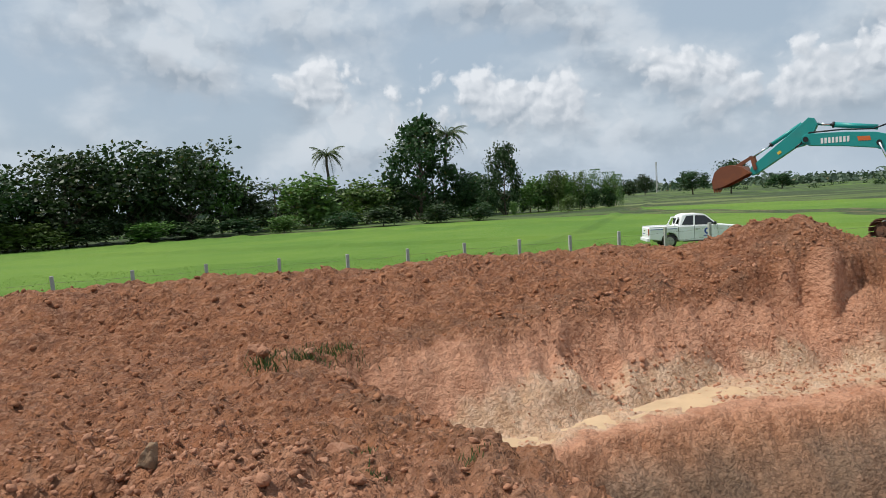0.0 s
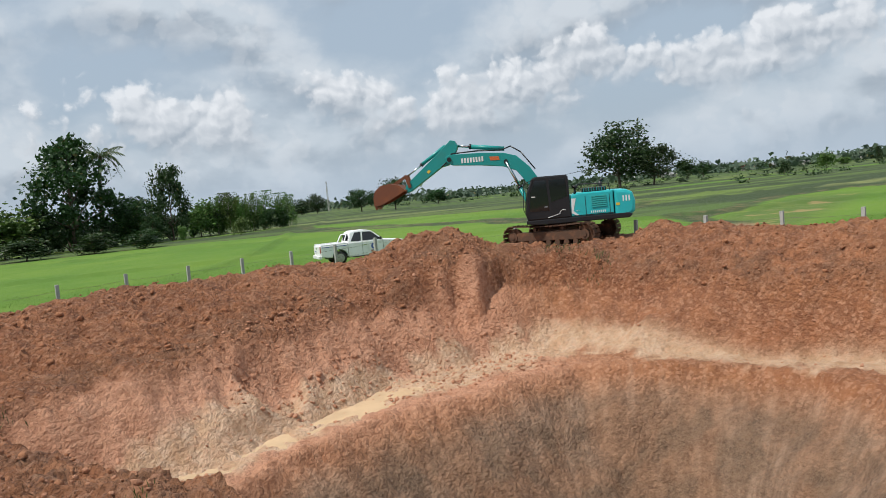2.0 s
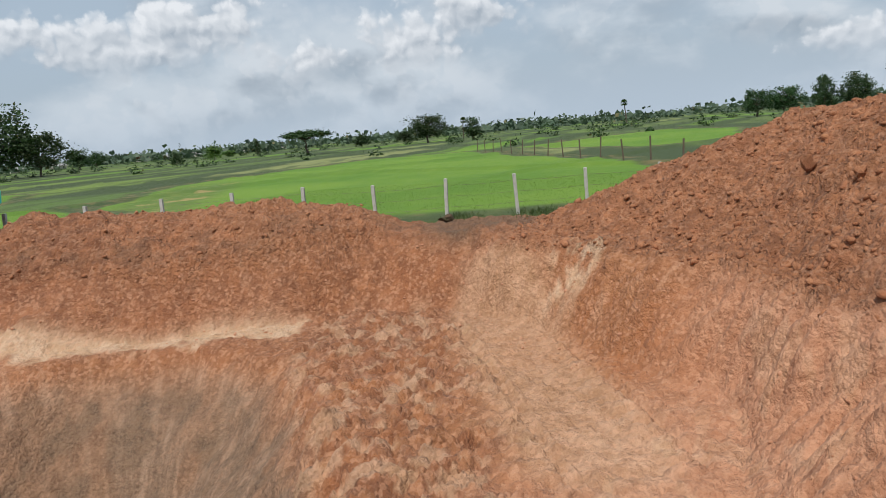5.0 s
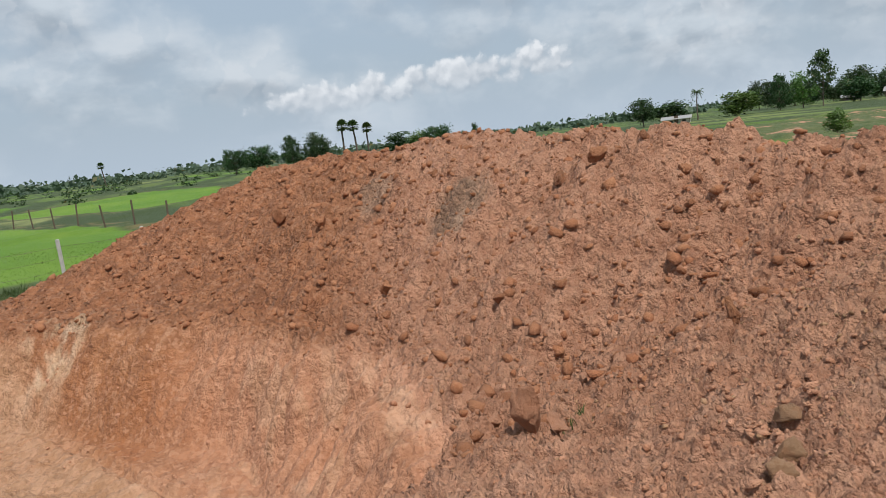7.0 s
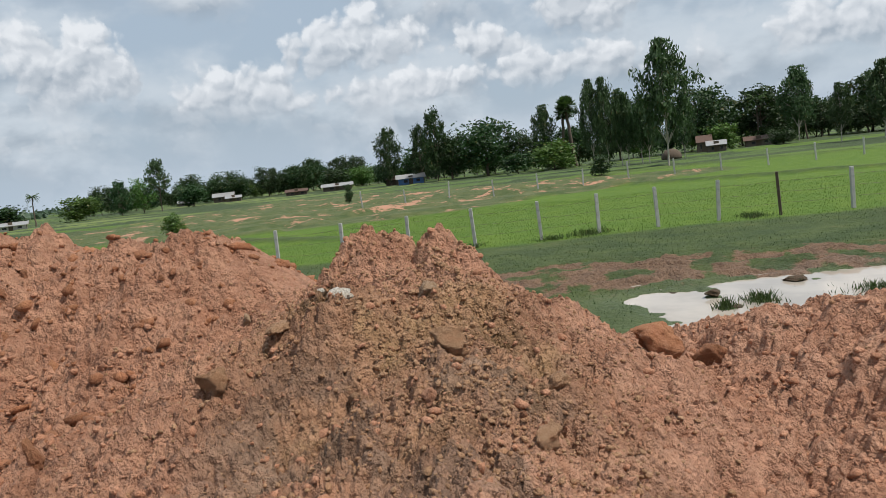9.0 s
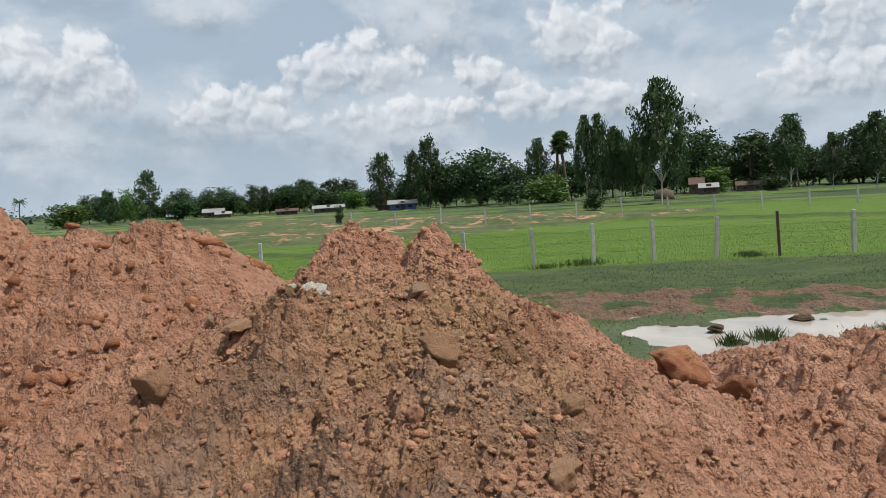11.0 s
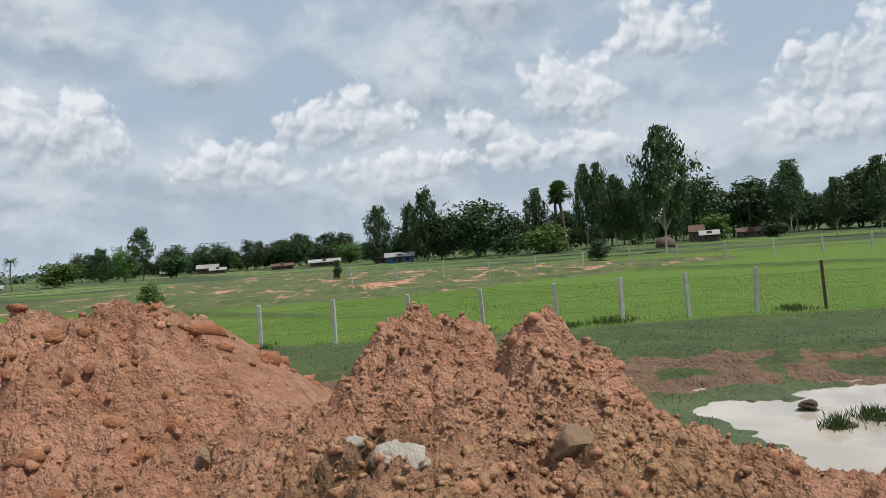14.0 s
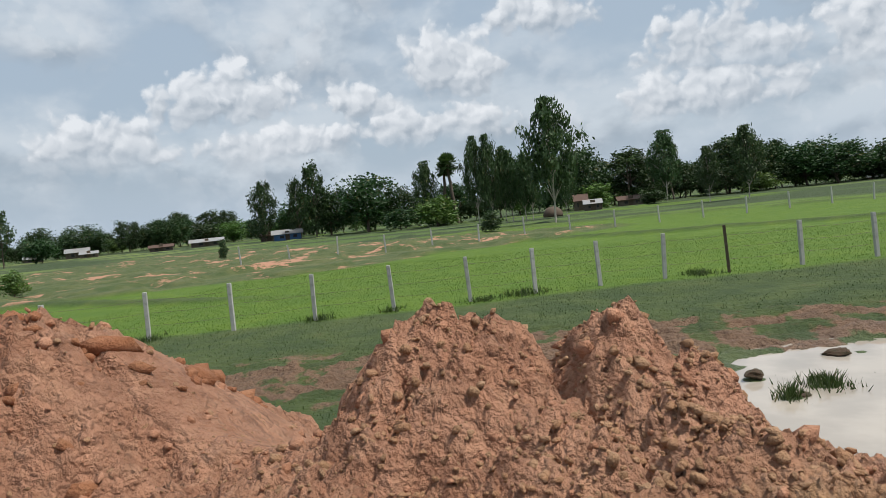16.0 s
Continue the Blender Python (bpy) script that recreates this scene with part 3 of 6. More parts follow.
def land(x, y, fine=True):
    """Height of the ground and the tones of its surface."""
    x, y = np.asarray(x, float), np.asarray(y, float)
    far = np.hypot(x - 6, y - 4)
    near = ease(far, 75, 40)
    warp = 0.55 * fractal(x, y, 3.5, 3, 11)
    wx, wy = x + warp, y + 0.55 * fractal(x, y, 3.5, 3, 31)
    pit_d = inside(wx * 0.6 + x * 0.4, wy * 0.6 + y * 0.4, PIT)
    worked = inside(wx, wy, WORKED)
    flat = 0.05 * fractal(x, y, 6, 3, 5) * ease(far, 400, 60)
    # low bunds between the plots
    bund = np.abs(np.mod(y * 0.94 + x * 0.34 + 2.5 * fractal(x, y, 60, 2, 71) + 13, 27) - 13.5)
    bund2 = np.abs(np.mod(x * 0.94 - y * 0.34 + 2.5 * fractal(x, y, 60, 2, 72) + 40, 58) - 29)
    outside = ease(worked, -7, -12) * ease(far, 36, 48)
    bunds = np.maximum(ease(bund, 1.0, 0.3), ease(bund2, 1.0, 0.3)) * outside * ease(far, 900, 300)
    h = flat + 0.22 * bunds
    wob = 0.5 * fractal(x, y, 1.9, 3, 41) + 0.25 * fractal(x, y, 0.7, 2, 44)
    heaps = np.full(x.shape, -9.0)
    for pts, slope, r, amp in ((RIDGE_N, 0.42, 0.9, 0.8), (PILE, 0.62, 0.7, 0.9), (RIDGE_E, 0.52, 0.5, 0.8), (RIDGE_S, 0.80, 0.5, 0.55), (NOSE, 0.55, 0.5, 0.5),
                               (MOUND, 0.62, 0.35, 0.35), (SPUR, 0.45, 0.5, 0.3), (STAND, 0.30, 1.0, 0.4), (WEST, 0.42, 0.9, 0.5), (BACK, 0.22, 1.5, 0.8)):
        heaps = soft_max(heaps, heap(x, y, pts, slope, r, amp * wob), 0.25)
    # the pad under the machine
    pad = np.hypot((x - 16.6) / 3.6, (y - 24.4) / 3.0)
    heaps = soft_max(heaps, 1.0 - 1.2 * np.maximum(pad - 1.0, 0), 0.3)
    # single peaks on the mound beside the path
    for px, py, pz, rad in ((6.85, -8.8, 2.80, 1.3), (2.45, -8.5, 1.84, 0.5), (4.45, -8.45, 2.68, 0.55), (3.68, -8.5, 2.56, 0.30), (3.44, -8.42, 2.42, 0.3), (3.72, -6.75, 2.42, 0.8), (3.22, -7.2, 2.36, 0.55), (9.5, -8.8, 3.0, 0.8), (8.3, -8.8, 2.78, 0.6)):
        d = np.hypot(x - px, y - py)
        heaps = soft_max(heaps, pz - (0.66 if rad > 1.2 else 0.75) * np.maximum(np.sqrt((d + 0.12 * wob) ** 2 + 0.02) - 0.14, 0) - 0.12 * (d / rad) ** 2, 0.08)
    worked_h = 0.12 + 0.10 * fractal(x, y, 2.5, 3, 51)
    heaps = soft_max(heaps, np.where(worked > 0, worked_h, -9.0) * ease(worked, 0, 1.5) - (1 - ease(worked, 0, 1.5)), 0.1)
    lot = np.maximum(heaps, h)
    # the cut: walls, shelf and the deep part
    steep = 1.0 + 0.30 * ease(y - 6 + 0.2 * x, -1.5, 3.0) * ease(x, 13, 16) + 0.22 * fractal(x, y, 4, 2, 61)
    floor = -1.92 - 0.035 * np.maximum(14 - x, 0) * ease(y, 9, 2) + 0.05 * fractal(x, y, 2.2, 3, 63)
    deep_d = inside(wx * 0.7 + x * 0.3, wy * 0.7 + y * 0.3, DEEP)
    floor = floor - np.minimum(np.maximum(deep_d, 0) * 0.95, 3.4 + 0.3 * fractal(x, y, 3, 2, 64))
    gut, _ = to_line(wx * 0.4 + x * 0.6, wy * 0.4 + y * 0.6, GUTTER)
    gut_deep = 1 - 0.8 * ease(x, 7.6, 9.4) * (1 - ease(np.hypot(x - 16.4, y - 14.0), 1.3, 0.7))
    floor = floor - 0.11 * gut_deep * ease(gut + 0.6 * fractal(x, y, 1.4, 3, 68), 0.95, 0.15)
    wall = 0.25 - steep * np.maximum(pit_d, 0)
    lip = ease(pit_d, -1.2, 0.4)
    ang = np.arctan2(y - 9, x - 8)
    flute = ease(pit_d, 0.1, 0.8) * ((0.08 + 0.16 * ease(y + 0.42 * x, 9, 5)) * np.abs(np.sin(ang * 62 + 3 * fractal(x, y, 2, 2, 66))) + 0.14 * fractal(x, y, 0.9, 4, 67) + 0.28 * fractal(x, y, 2.6, 2, 69))
    sc = np.hypot(x - SCOOP[0], y - SCOOP[1])
    bank = 1.9 - 1.6 * np.maximum(pit_d, 0) + 0.3 * fractal(x, y, 1.2, 3, 70)
    cut = np.maximum(wall + flute * ease(wall, -1.9, -1.2) - 0.5 * ease(sc, 0.95, 0.55), floor)
    cut = np.maximum(cut, bank - 4.0 * (1 - ease(lot, 0.3, 1.1)))
    h = np.where(pit_d > 0, np.minimum(lot, cut), lot)
    # water hollow on the grass
    pud = inside(wx, wy, PUDDLE)
    h = h - 0.17 * ease(pud + 0.9 * fractal(x, y, 1.5, 4, 161), -0.9, 0.8) * near
    for px, py, s in ((0.9, -17.0, 0.45), (1.8, -17.5, 0.35), (-1.2, -17.6, 0.9), (1.5, -16.4, 0.3), (-0.1, -19.0, 0.5)):
        h = h + 0.13 * ease(np.hypot(x - px, (y - py) * 1.3), s, 0.1)
    soil = np.where(worked > -0.6, ease(worked, -0.6, 0.5), 0)
    soil = np.maximum(soil, ease(pit_d, -0.6, 0.1))
    # churned wheel ruts south of the heaps, bare strips further out
    rut, _ = to_line(wx, wy, [(24, -15.5, 0), (10, -19.0, 0), (4, -20.6, 0), (-3, -22.3, 0), (-16, -26.0, 0)])
    churn = ease(rut, 3.4, 1.2) * (0.42 + 0.58 * ease(fractal(x, y, 1.3, 4, 81), -0.25, 0.3)) * ease(x, 26, 16)
    near_edge = np.minimum(-62 + 0.9 * (x - 10), -40 - 0.2 * (x - 34)) + 4 * fractal(x, y, 14, 3, 83)
    far_edge = -76 - 0.6 * (x - 10) + 4 * fractal(x, y, 12, 2, 85)
    scrub = ease(near_edge - y, -1, 1.5) * ease(y - far_edge, -2, 2) * ease(x, 1, 5) * ease(x, 90, 70)
    soil = np.maximum(soil, churn * 0.9)
    h = h + scrub * 0.25 * ease(fractal(x, y, 6, 3, 84), -0.05, 0.3)
    # relief of loose earth
    loose = soil * (1 - ease(pit_d, 0.2, 0.9))
    if fine:
        bald = ease(np.hypot(x - 5.8, y + 9.15), 0.85, 0.5)
        rough = loose * near * (1 - bald)
        h = h + rough * (0.15 * fractal(x, y, 1.6, 3, 91) + (0.33 - 0.09 * ease(np.hypot(x - 4, y + 7.5), 4, 2.5)) * (lumps(x, y, 0.55, 4, 95, 0.66) - 0.55) * (1 - 0.6 * churn))
        h = h + rough * 0.11 * (lumps(x, y, 0.19, 3, 93, 0.62) - 0.45) * ease(np.hypot(x - 2, y + 4), 20, 9)
        h = h + rough * 0.05 * (lumps(x, y, 0.11, 2, 193, 0.6) - 0.35) * ease(np.hypot(x - 2.5, y + 5), 9, 5)
        h = h + ease(pit_d, 0.1, 0.6) * (0.20 * (lumps(x, y, 0.8, 4, 97, 0.62) - 0.5) + 0.07 * (lumps(x, y, 0.24, 2, 197, 0.6) - 0.35)) * near
        mud = mud_zone(x, y, pit_d)
        tread = np.sin((x * 0.5 + y * 0.86) * 17 + 2 * fractal(x, y, 1.5, 2, 98))
        h = h + mud * (0.36 * (lumps(x, y, 0.6, 4, 99, 0.68) - 0.5) + 0.13 * tread * ease(fractal(x, y, 1.2, 2, 103), -0.1, 0.25))
        ramp = ease(to_line(x, y, RAMP)[0], 1.9, 1.2) * ease(pit_d, 1.9, 2.4)
        h = h + ramp * (0.10 * np.abs(np.sin((x * 0.87 + y * 0.5) * 6.5)) * ease(np.sin(x * 1.1 - y * 2.0), -0.3, 0.3) - 0.12 * ease(np.abs(np.sin(x * 0.75 - y * 1.3)), 0.22, 0.08))
        h = h + churn * 0.06 * np.sin(rut * 7) * near
        h = h + (1 - soil) * near * 0.03 * lumps(x, y, 0.5, 3, 101)
    tone = {}
    in_pit = ease(pit_d, 0.0, 0.7)
    tone["soil"] = soil
    tone["run"] = ang
    tone["clay"] = np.clip(in_pit + 0.35 * ease(fractal(x, y, 5, 2, 111), 0.1, 0.4) * loose, 0, 1)
    west = ease(y, -2.5, -5.5) * ease(x, 7.5, 4.5)
    south = ease(y + 0.42 * x, 3.5, 0.5)
    tone["pink"] = np.clip(0.9 * ease(np.hypot(x + 1.0, y + 8.0), 5.0, 3.0) * loose + 0.75 * south * loose + 0.5 * in_pit * ease(y + 0.42 * x, 8.0, 4.5) + 0.6 * ease(np.hypot(x, y), 7.5, 4) * loose + 0.7 * in_pit * ease(x, 14.5, 11.0) * ease(y, 6, 10) * ease(deep_d, 0.8, -0.4), 0, 1)
    tone["ochre"] = np.clip(ease(np.hypot((x - 3.1) / 1.7, (y + 6.5) / 1.5), 1.1, 0.5) * (0.5 + 0.5 * ease(fractal(x, y, 0.8, 3, 121), -0.2, 0.2)) + ease(deep_d, 2.2, 3.6), 0, 1)
    tone["grey"] = np.clip(ease(deep_d, 0.1, 1.0) * (0.45 + 0.55 * ease(fractal(x, y, 2.2, 3, 122), -0.25, 0.3)) + 0.8 * ease(np.hypot((x - 2.6) / 1.8, (y + 5.6) / 1.2), 1.1, 0.6) * ease(fractal(x, y, 0.7, 3, 123), -0.1, 0.3)
                           + ease(np.hypot((x - 13.2) / 0.9, (y + 5.6) / 0.7), 1.1, 0.5) * 0.9 + ease(np.hypot((x - 16.5) / 1.0, (y + 4.8) / 0.5), 1.1, 0.5) * 0.7, 0, 1)
    strip = ease(np.hypot((x - 24.0) / 3.2, (y - 6.6) / 2.4), 1.1, 0.6)
    topsoil = ease(np.abs(pit_d + 0.5), 0.9, 0.2) * ease(fractal(x, y, 1.4, 3, 131), -0.15, 0.35) * ease(y, 3.5, 6)
    mud_dark = mud_zone(x, y, pit_d) * ease(fractal(x, y, 0.55, 4, 153), -0.2, 0.2)
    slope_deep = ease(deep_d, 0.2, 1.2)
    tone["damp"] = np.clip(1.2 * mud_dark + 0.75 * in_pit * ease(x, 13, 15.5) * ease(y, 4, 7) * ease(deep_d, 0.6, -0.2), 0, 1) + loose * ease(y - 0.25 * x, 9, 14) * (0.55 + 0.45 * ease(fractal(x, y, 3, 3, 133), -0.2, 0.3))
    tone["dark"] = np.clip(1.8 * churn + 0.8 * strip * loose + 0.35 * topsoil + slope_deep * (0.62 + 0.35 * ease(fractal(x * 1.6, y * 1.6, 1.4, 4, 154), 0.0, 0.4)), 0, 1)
    tone["pale"] = np.clip(0.8 * ease(np.hypot((x - 19.2) / 1.6, (y - 2.4) / 1.3), 1.0, 0.4) * ease(fractal(x, y, 0.7, 3, 155), -0.15, 0.25) + 0.22 * in_pit * ease(y + 0.42 * x, 7.0, 4.0) * ease(fractal(x * 0.8, y * 2.0, 1.0, 3, 156), 0.12, 0.35)
                           + 0.35 * ease(to_line(x, y, RAMP)[0], 1.7, 0.9) * in_pit + 0.8 * ease(gut + 0.5 * fractal(x, y, 0.8, 3, 157), 1.15, 0.75) * ease(pit_d, 1.2, 1.8)
                           + 0.4 * mud_zone(x, y, pit_d) * ease(fractal(x, y, 0.7, 3, 158), 0.1, 0.3), 0, 1)
    tone["wet"] = np.clip(ease(gut, 1.6, 0.4) * in_pit + ease(pud, -1.6, -0.2) * near * 0.7 + mud_wet(x, y, pit_d), 0, 1)
    tone["smooth"] = np.clip(in_pit * 0.7 + (1 - soil), 0, 1)
    # plots of rice
    plot = fractal(np.floor((y * 0.94 + x * 0.34 + 13) / 27) * 7.7, np.floor((x * 0.94 - y * 0.34 + 40) / 58) * 5.3, 1.7, 1, 141)
    rice = np.where(far > 130, ease(plot, -0.35, 0.25) * 0.8, 1.0)
    rice = rice * (1 - 0.85 * np.clip(bunds * 1.6, 0, 1)) * ease(worked, -2.4, -4.0)
    south_line = -24.9 - 0.28 * (18 - x)
    rice = np.where((y < -10) & (x < 27), rice * ease(south_line - y, 0.2, 1.2), rice)
    rice = rice * (1 - 0.9 * scrub)
    tone["rice"] = np.clip(rice, 0, 1)
    tone["scrub"] = np.clip(scrub + 0.5 * ease(np.hypot(x - 44, y - 34), 26, 12) * ease(np.abs(y - 0.55 * x - 12), 5, 2), 0, 1)
    return h, tone


def mud_zone(x, y, pit_d):
    d, _ = to_line(x, y, MUD)
    return ease(d + 0.8 * fractal(x, y, 1.5, 3, 151), 2.6, 1.4) * ease(pit_d, 1.2, 2.2)


def mud_wet(x, y, pit_d):
    return 0.6 * mud_zone(x, y, pit_d) * ease(fractal(x, y, 0.8, 3, 152), -0.1, 0.2)


def rings():
    """Radii from the middle of the path outwards: close together near it, wider further out."""
    out = [0.0]
    while out[-1] < 3600:
        r = out[-1]
        out.append(r + max(0.030, r * 0.0062 if r < 46 else 0.285 + 0.05 * (r - 46)))
    return np.array(out)


# fine over the bearings that the path looks along, coarse behind
TURNS = np.concatenate([np.linspace(radians(180), radians(142), 24, endpoint=False), np.linspace(radians(142), radians(-127), 1000, endpoint=False), np.linspace(radians(-127), radians(-180), 34)])
RING, TURN = np.meshgrid(rings(), TURNS, indexing="ij")
X, Y = 2.4 + RING * np.cos(TURN), -4.4 + RING * np.sin(TURN)
Hgt, TONE = land(X, Y)


def sheet(name, mask, kind, label, category):
    """One stretch of the ground: the grid's faces where mask holds."""
    ny, nx = X.shape
    jj, ii = np.nonzero(mask)
    quads = np.stack([jj * nx + ii, jj * nx + ii + 1, (jj + 1) * nx + ii + 1, (jj + 1) * nx + ii], 1)
    used, inv = np.unique(quads, return_inverse=True)
    me = bpy.data.meshes.new(name)
    me.vertices.add(len(used))
    me.vertices.foreach_set("co", np.stack([X.ravel()[used], Y.ravel()[used], Hgt.ravel()[used]], 1).astype(np.float32).ravel())
    me.loops.add(quads.size)
    me.loops.foreach_set("vertex_index", inv.ravel().astype(np.int32))
    me.polygons.add(len(quads))
    me.polygons.foreach_set("loop_start", np.arange(0, quads.size, 4, dtype=np.int32))
    me.polygons.foreach_set("use_smooth", np.ones(len(quads), bool))
    me.update()
    for k, v in TONE.items():
        a = me.attributes.new(k, "FLOAT", "POINT")
        a.data.foreach_set("value", np.broadcast_to(v, X.shape).ravel()[used].astype(np.float32))
    me.materials.append(mat_ground)
    return tagged(new(name, me), label, category, kind=kind)


cx, cy = (X[:-1, :-1] + X[1:, 1:]) / 2, (Y[:-1, :-1] + Y[1:, 1:]) / 2
pit_c, work_c = inside(cx, cy, PIT), inside(cx, cy, WORKED)
zone = np.zeros(cx.shape, int)
zone[work_c > -0.8] = 1
zone[(zone == 1) & ((cy + 0.42 * cx < 3.2) & (cx > 6.9) | (cx > 21.0) & (cy < 5))] = 2
zone[(zone == 1) & (cx > 14.4) & (cy > 4)] = 3
zone[(zone == 1) & (cy < -4.2) & (cx <= 6.9) & (cx > 1.5)] = 4
zone[(zone == 1) & (cy > 14)] = 5
zone[pit_c > -0.1] = 6
sheet("ground", zone == 0, "structure", "green rice plots, rough grass and bare earth patches", "ground")
sheet("embankment", zone == 1, "structure", "trodden reddish earth platform beside the pit", "ground")
sheet("spoil_ridge", zone == 2, "", "long high ridge of loose reddish-brown excavated soil", "soil heap")
sheet("spoil_bank", zone == 3, "", "low bank of dark red loose soil under the machine", "soil heap")
sheet("spoil_mound", zone == 4, "", "cloddy mound of ochre, grey and reddish dug earth", "soil heap")
sheet("spoil_berm", zone == 5, "", "long berm of dark reddish-brown loose soil along the pit", "soil heap")
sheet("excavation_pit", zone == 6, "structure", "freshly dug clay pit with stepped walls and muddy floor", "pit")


def ground_z(x, y):
    return land(np.atleast_1d(np.asarray(x, float)), np.atleast_1d(np.asarray(y, float)))[0]


def zat(x, y):
    return float(ground_z(x, y)[0])


# ---- mesh helpers ----


def mesh_of(name, verts, faces, mat, smooth=False):
    me = bpy.data.meshes.new(name)
    me.from_pydata([tuple(v) for v in verts], [], [tuple(f) for f in faces])
    me.update()
    if smooth:
        me.polygons.foreach_set("use_smooth", np.ones(len(me.polygons), bool))
    me.materials.append(mat)
    return me


def part(name, bm, mat, parent, label="", smooth=False, kind=""):
    """Links a bmesh as one mesh object under a thing or a part."""
    me = bpy.data.meshes.new(name)
    bmesh.ops.recalc_face_normals(bm, faces=bm.faces[:])
    bm.to_mesh(me)
    bm.free()
    if smooth:
        me.polygons.foreach_set("use_smooth", np.ones(len(me.polygons), bool))
    me.materials.append(mat)
    ob = new(name, me)
    ob.parent = parent
    return tagged(ob, label, kind=kind)


def thing(name, m, label, category, group="", kind=""):
    ob = new(name)
    ob.matrix_basis = m
    return tagged(ob, label, category, group, kind)


def box(bm, size, at=(0, 0, 0), turn=(0, 0, 0), bevel=0.0):
    g = bmesh.ops.create_cube(bm, size=1, matrix=pose(*at, *turn) @ Matrix.Diagonal((*size, 1)))
    if bevel:
        edges = list({e for v in g["verts"] for e in v.link_edges})
        bmesh.ops.bevel(bm, geom=edges, offset=bevel, segments=2, affect="EDGES", profile=0.6)
    return bm


def tube(bm, a, b, r, r2=None, sides=12, caps=True):
    a, b = Vector(a), Vector(b)
    d = b - a
    m = Matrix.Translation((a + b) / 2) @ d.to_track_quat("Z", "Y").to_matrix().to_4x4()
    bmesh.ops.create_cone(bm, cap_ends=caps, segments=sides, radius1=r, radius2=r if r2 is None else r2, depth=d.length, matrix=m)
    return bm


def slab(bm, outline, y0, y1, bevel=0.0, inset=None):
    """Extrudes an (x, z) outline from y0 to y1."""
    lo = [bm.verts.new((x, y0, z)) for x, z in outline]
    hi = [bm.verts.new((x, y1, z)) for x, z in outline]
    fs = [bm.faces.new(lo), bm.faces.new(hi[::-1])]
    n = len(outline)
    for i in range(n):
        fs.append(bm.faces.new((lo[i], lo[(i + 1) % n], hi[(i + 1) % n], hi[i])))
    bmesh.ops.recalc_face_normals(bm, faces=fs)
    if bevel:
        rim = [e for e in bm.edges if all(v in lo for v in e.verts) or all(v in hi for v in e.verts)]
        bmesh.ops.bevel(bm, geom=rim, offset=bevel, segments=2, affect="EDGES", profile=0.6)
    return bm


def B():
    return bmesh.new()
# ---- water ----


def pool(name, pts, z, mat, label):
    bm = B()
    bm.faces.new([bm.verts.new((x, y, z)) for x, y in pts])
    bmesh.ops.triangulate(bm, faces=bm.faces[:])
    return tagged(part(name, bm, mat, None), label, "water", kind="structure")


pool("puddle_water", [(4.2, -16.6), (3.6, -19.4), (-2, -21.6), (-8, -23), (-9, -14.6), (-1, -13.4), (2.6, -13.4)], -0.045, mat_puddle, "shallow rain puddle on grassy ground, sky reflection lightening its colour")
pool("pit_water", [(-0.6, 14.6), (-0.8, 16.6), (4, 19.6), (9.6, 20.8), (9.4, 18.3), (6.4, 17.5), (2.4, 15.6)], -1.975, mat_pit_water, "thin strips of silty yellow water on the pit shelf")
pool("pit_water", [(16.5, 14.8), (17.4, 14.7), (17.8, 13.4), (17.2, 13.2)], -1.975, mat_pit_water, "small pool of silty yellow water on the pit shelf")

# ---- fence ----


def post_mesh(name, mat, size, height):
    bm = B()
    box(bm, (size, size, height + 0.4), (0, 0, (height - 0.4) / 2), bevel=size * 0.12)
    for z in (0.4, 0.8, 1.2):
        box(bm, (size * 1.08, 0.012, 0.012), (0, size * 0.52, z))
    me = bpy.data.meshes.new(name)
    bm.to_mesh(me)
    bm.free()
    me.materials.append(mat)
    return me


concrete_post = post_mesh("concrete_post", mat_concrete, 0.125, 1.5)
wooden_post = post_mesh("wooden_post", mat_oldwood, 0.10, 1.6)
rng = random.Random(4)


def fence_run(points, dark=()):
    tops = []
    for k, (x, y) in enumerate(points):
        z = min(zat(x, y), 0.15)
        wood = k in dark
        ob = new("fence_post", wooden_post if wood else concrete_post)
        ob.matrix_basis = pose(x, y, z, rng.uniform(-2.5, 2.5), rng.uniform(-2.5, 2.5), rng.uniform(0, 90) if wood else 16 + rng.uniform(-6, 6))
        tagged(ob, "dark weathered wooden fence post" if wood else "grey square concrete fence post standing in grass", "fence post", "field fence posts")
        tops.append(Vector((x, y, z)))
    for z in (0.45, 0.85, 1.25):
        bm = B()
        for a, b in zip(tops, tops[1:]):
            mid = (a + b) / 2 + Vector((0, 0, z - 0.04))
            tube(bm, a + Vector((0, 0, z)), mid, 0.004, sides=4, caps=False)
            tube(bm, mid, b + Vector((0, 0, z)), 0.004, sides=4, caps=False)
        tagged(part("wire_strand", bm, mat_wire, None), "thin sagging rusty wire strung along fence posts", "fence wire", "field fence wires")


def along(a, b, count):
    return [(a[0] + (b[0] - a[0]) * k / (count - 1), a[1] + (b[1] - a[1]) * k / (count - 1)) for k in range(count)]


fence_run(along((-34.6, 20.6), (-6.5, 28.3), 12) + along((-3.95, 29.0), (12.6, 34.9), 8))
fence_run(along((12.6, 34.9), (22.2, 18.4), 8)[:-1] + along((22.2, 18.4), (26.6, 6.0), 6) + along((27.6, 3.6), (29.4, -1.4), 3))
fence_run(along((30.2, -17.8), (18.0, -25.1), 6)[:-1] + along((18.0, -25.1), (8.6, -29.0), 5)[:-1] + along((8.6, -29.0), (0.2, -31.3), 5) + along((-2.2, -31.9), (-12, -34.2), 5), dark=(13,))
# ---- excavator ----


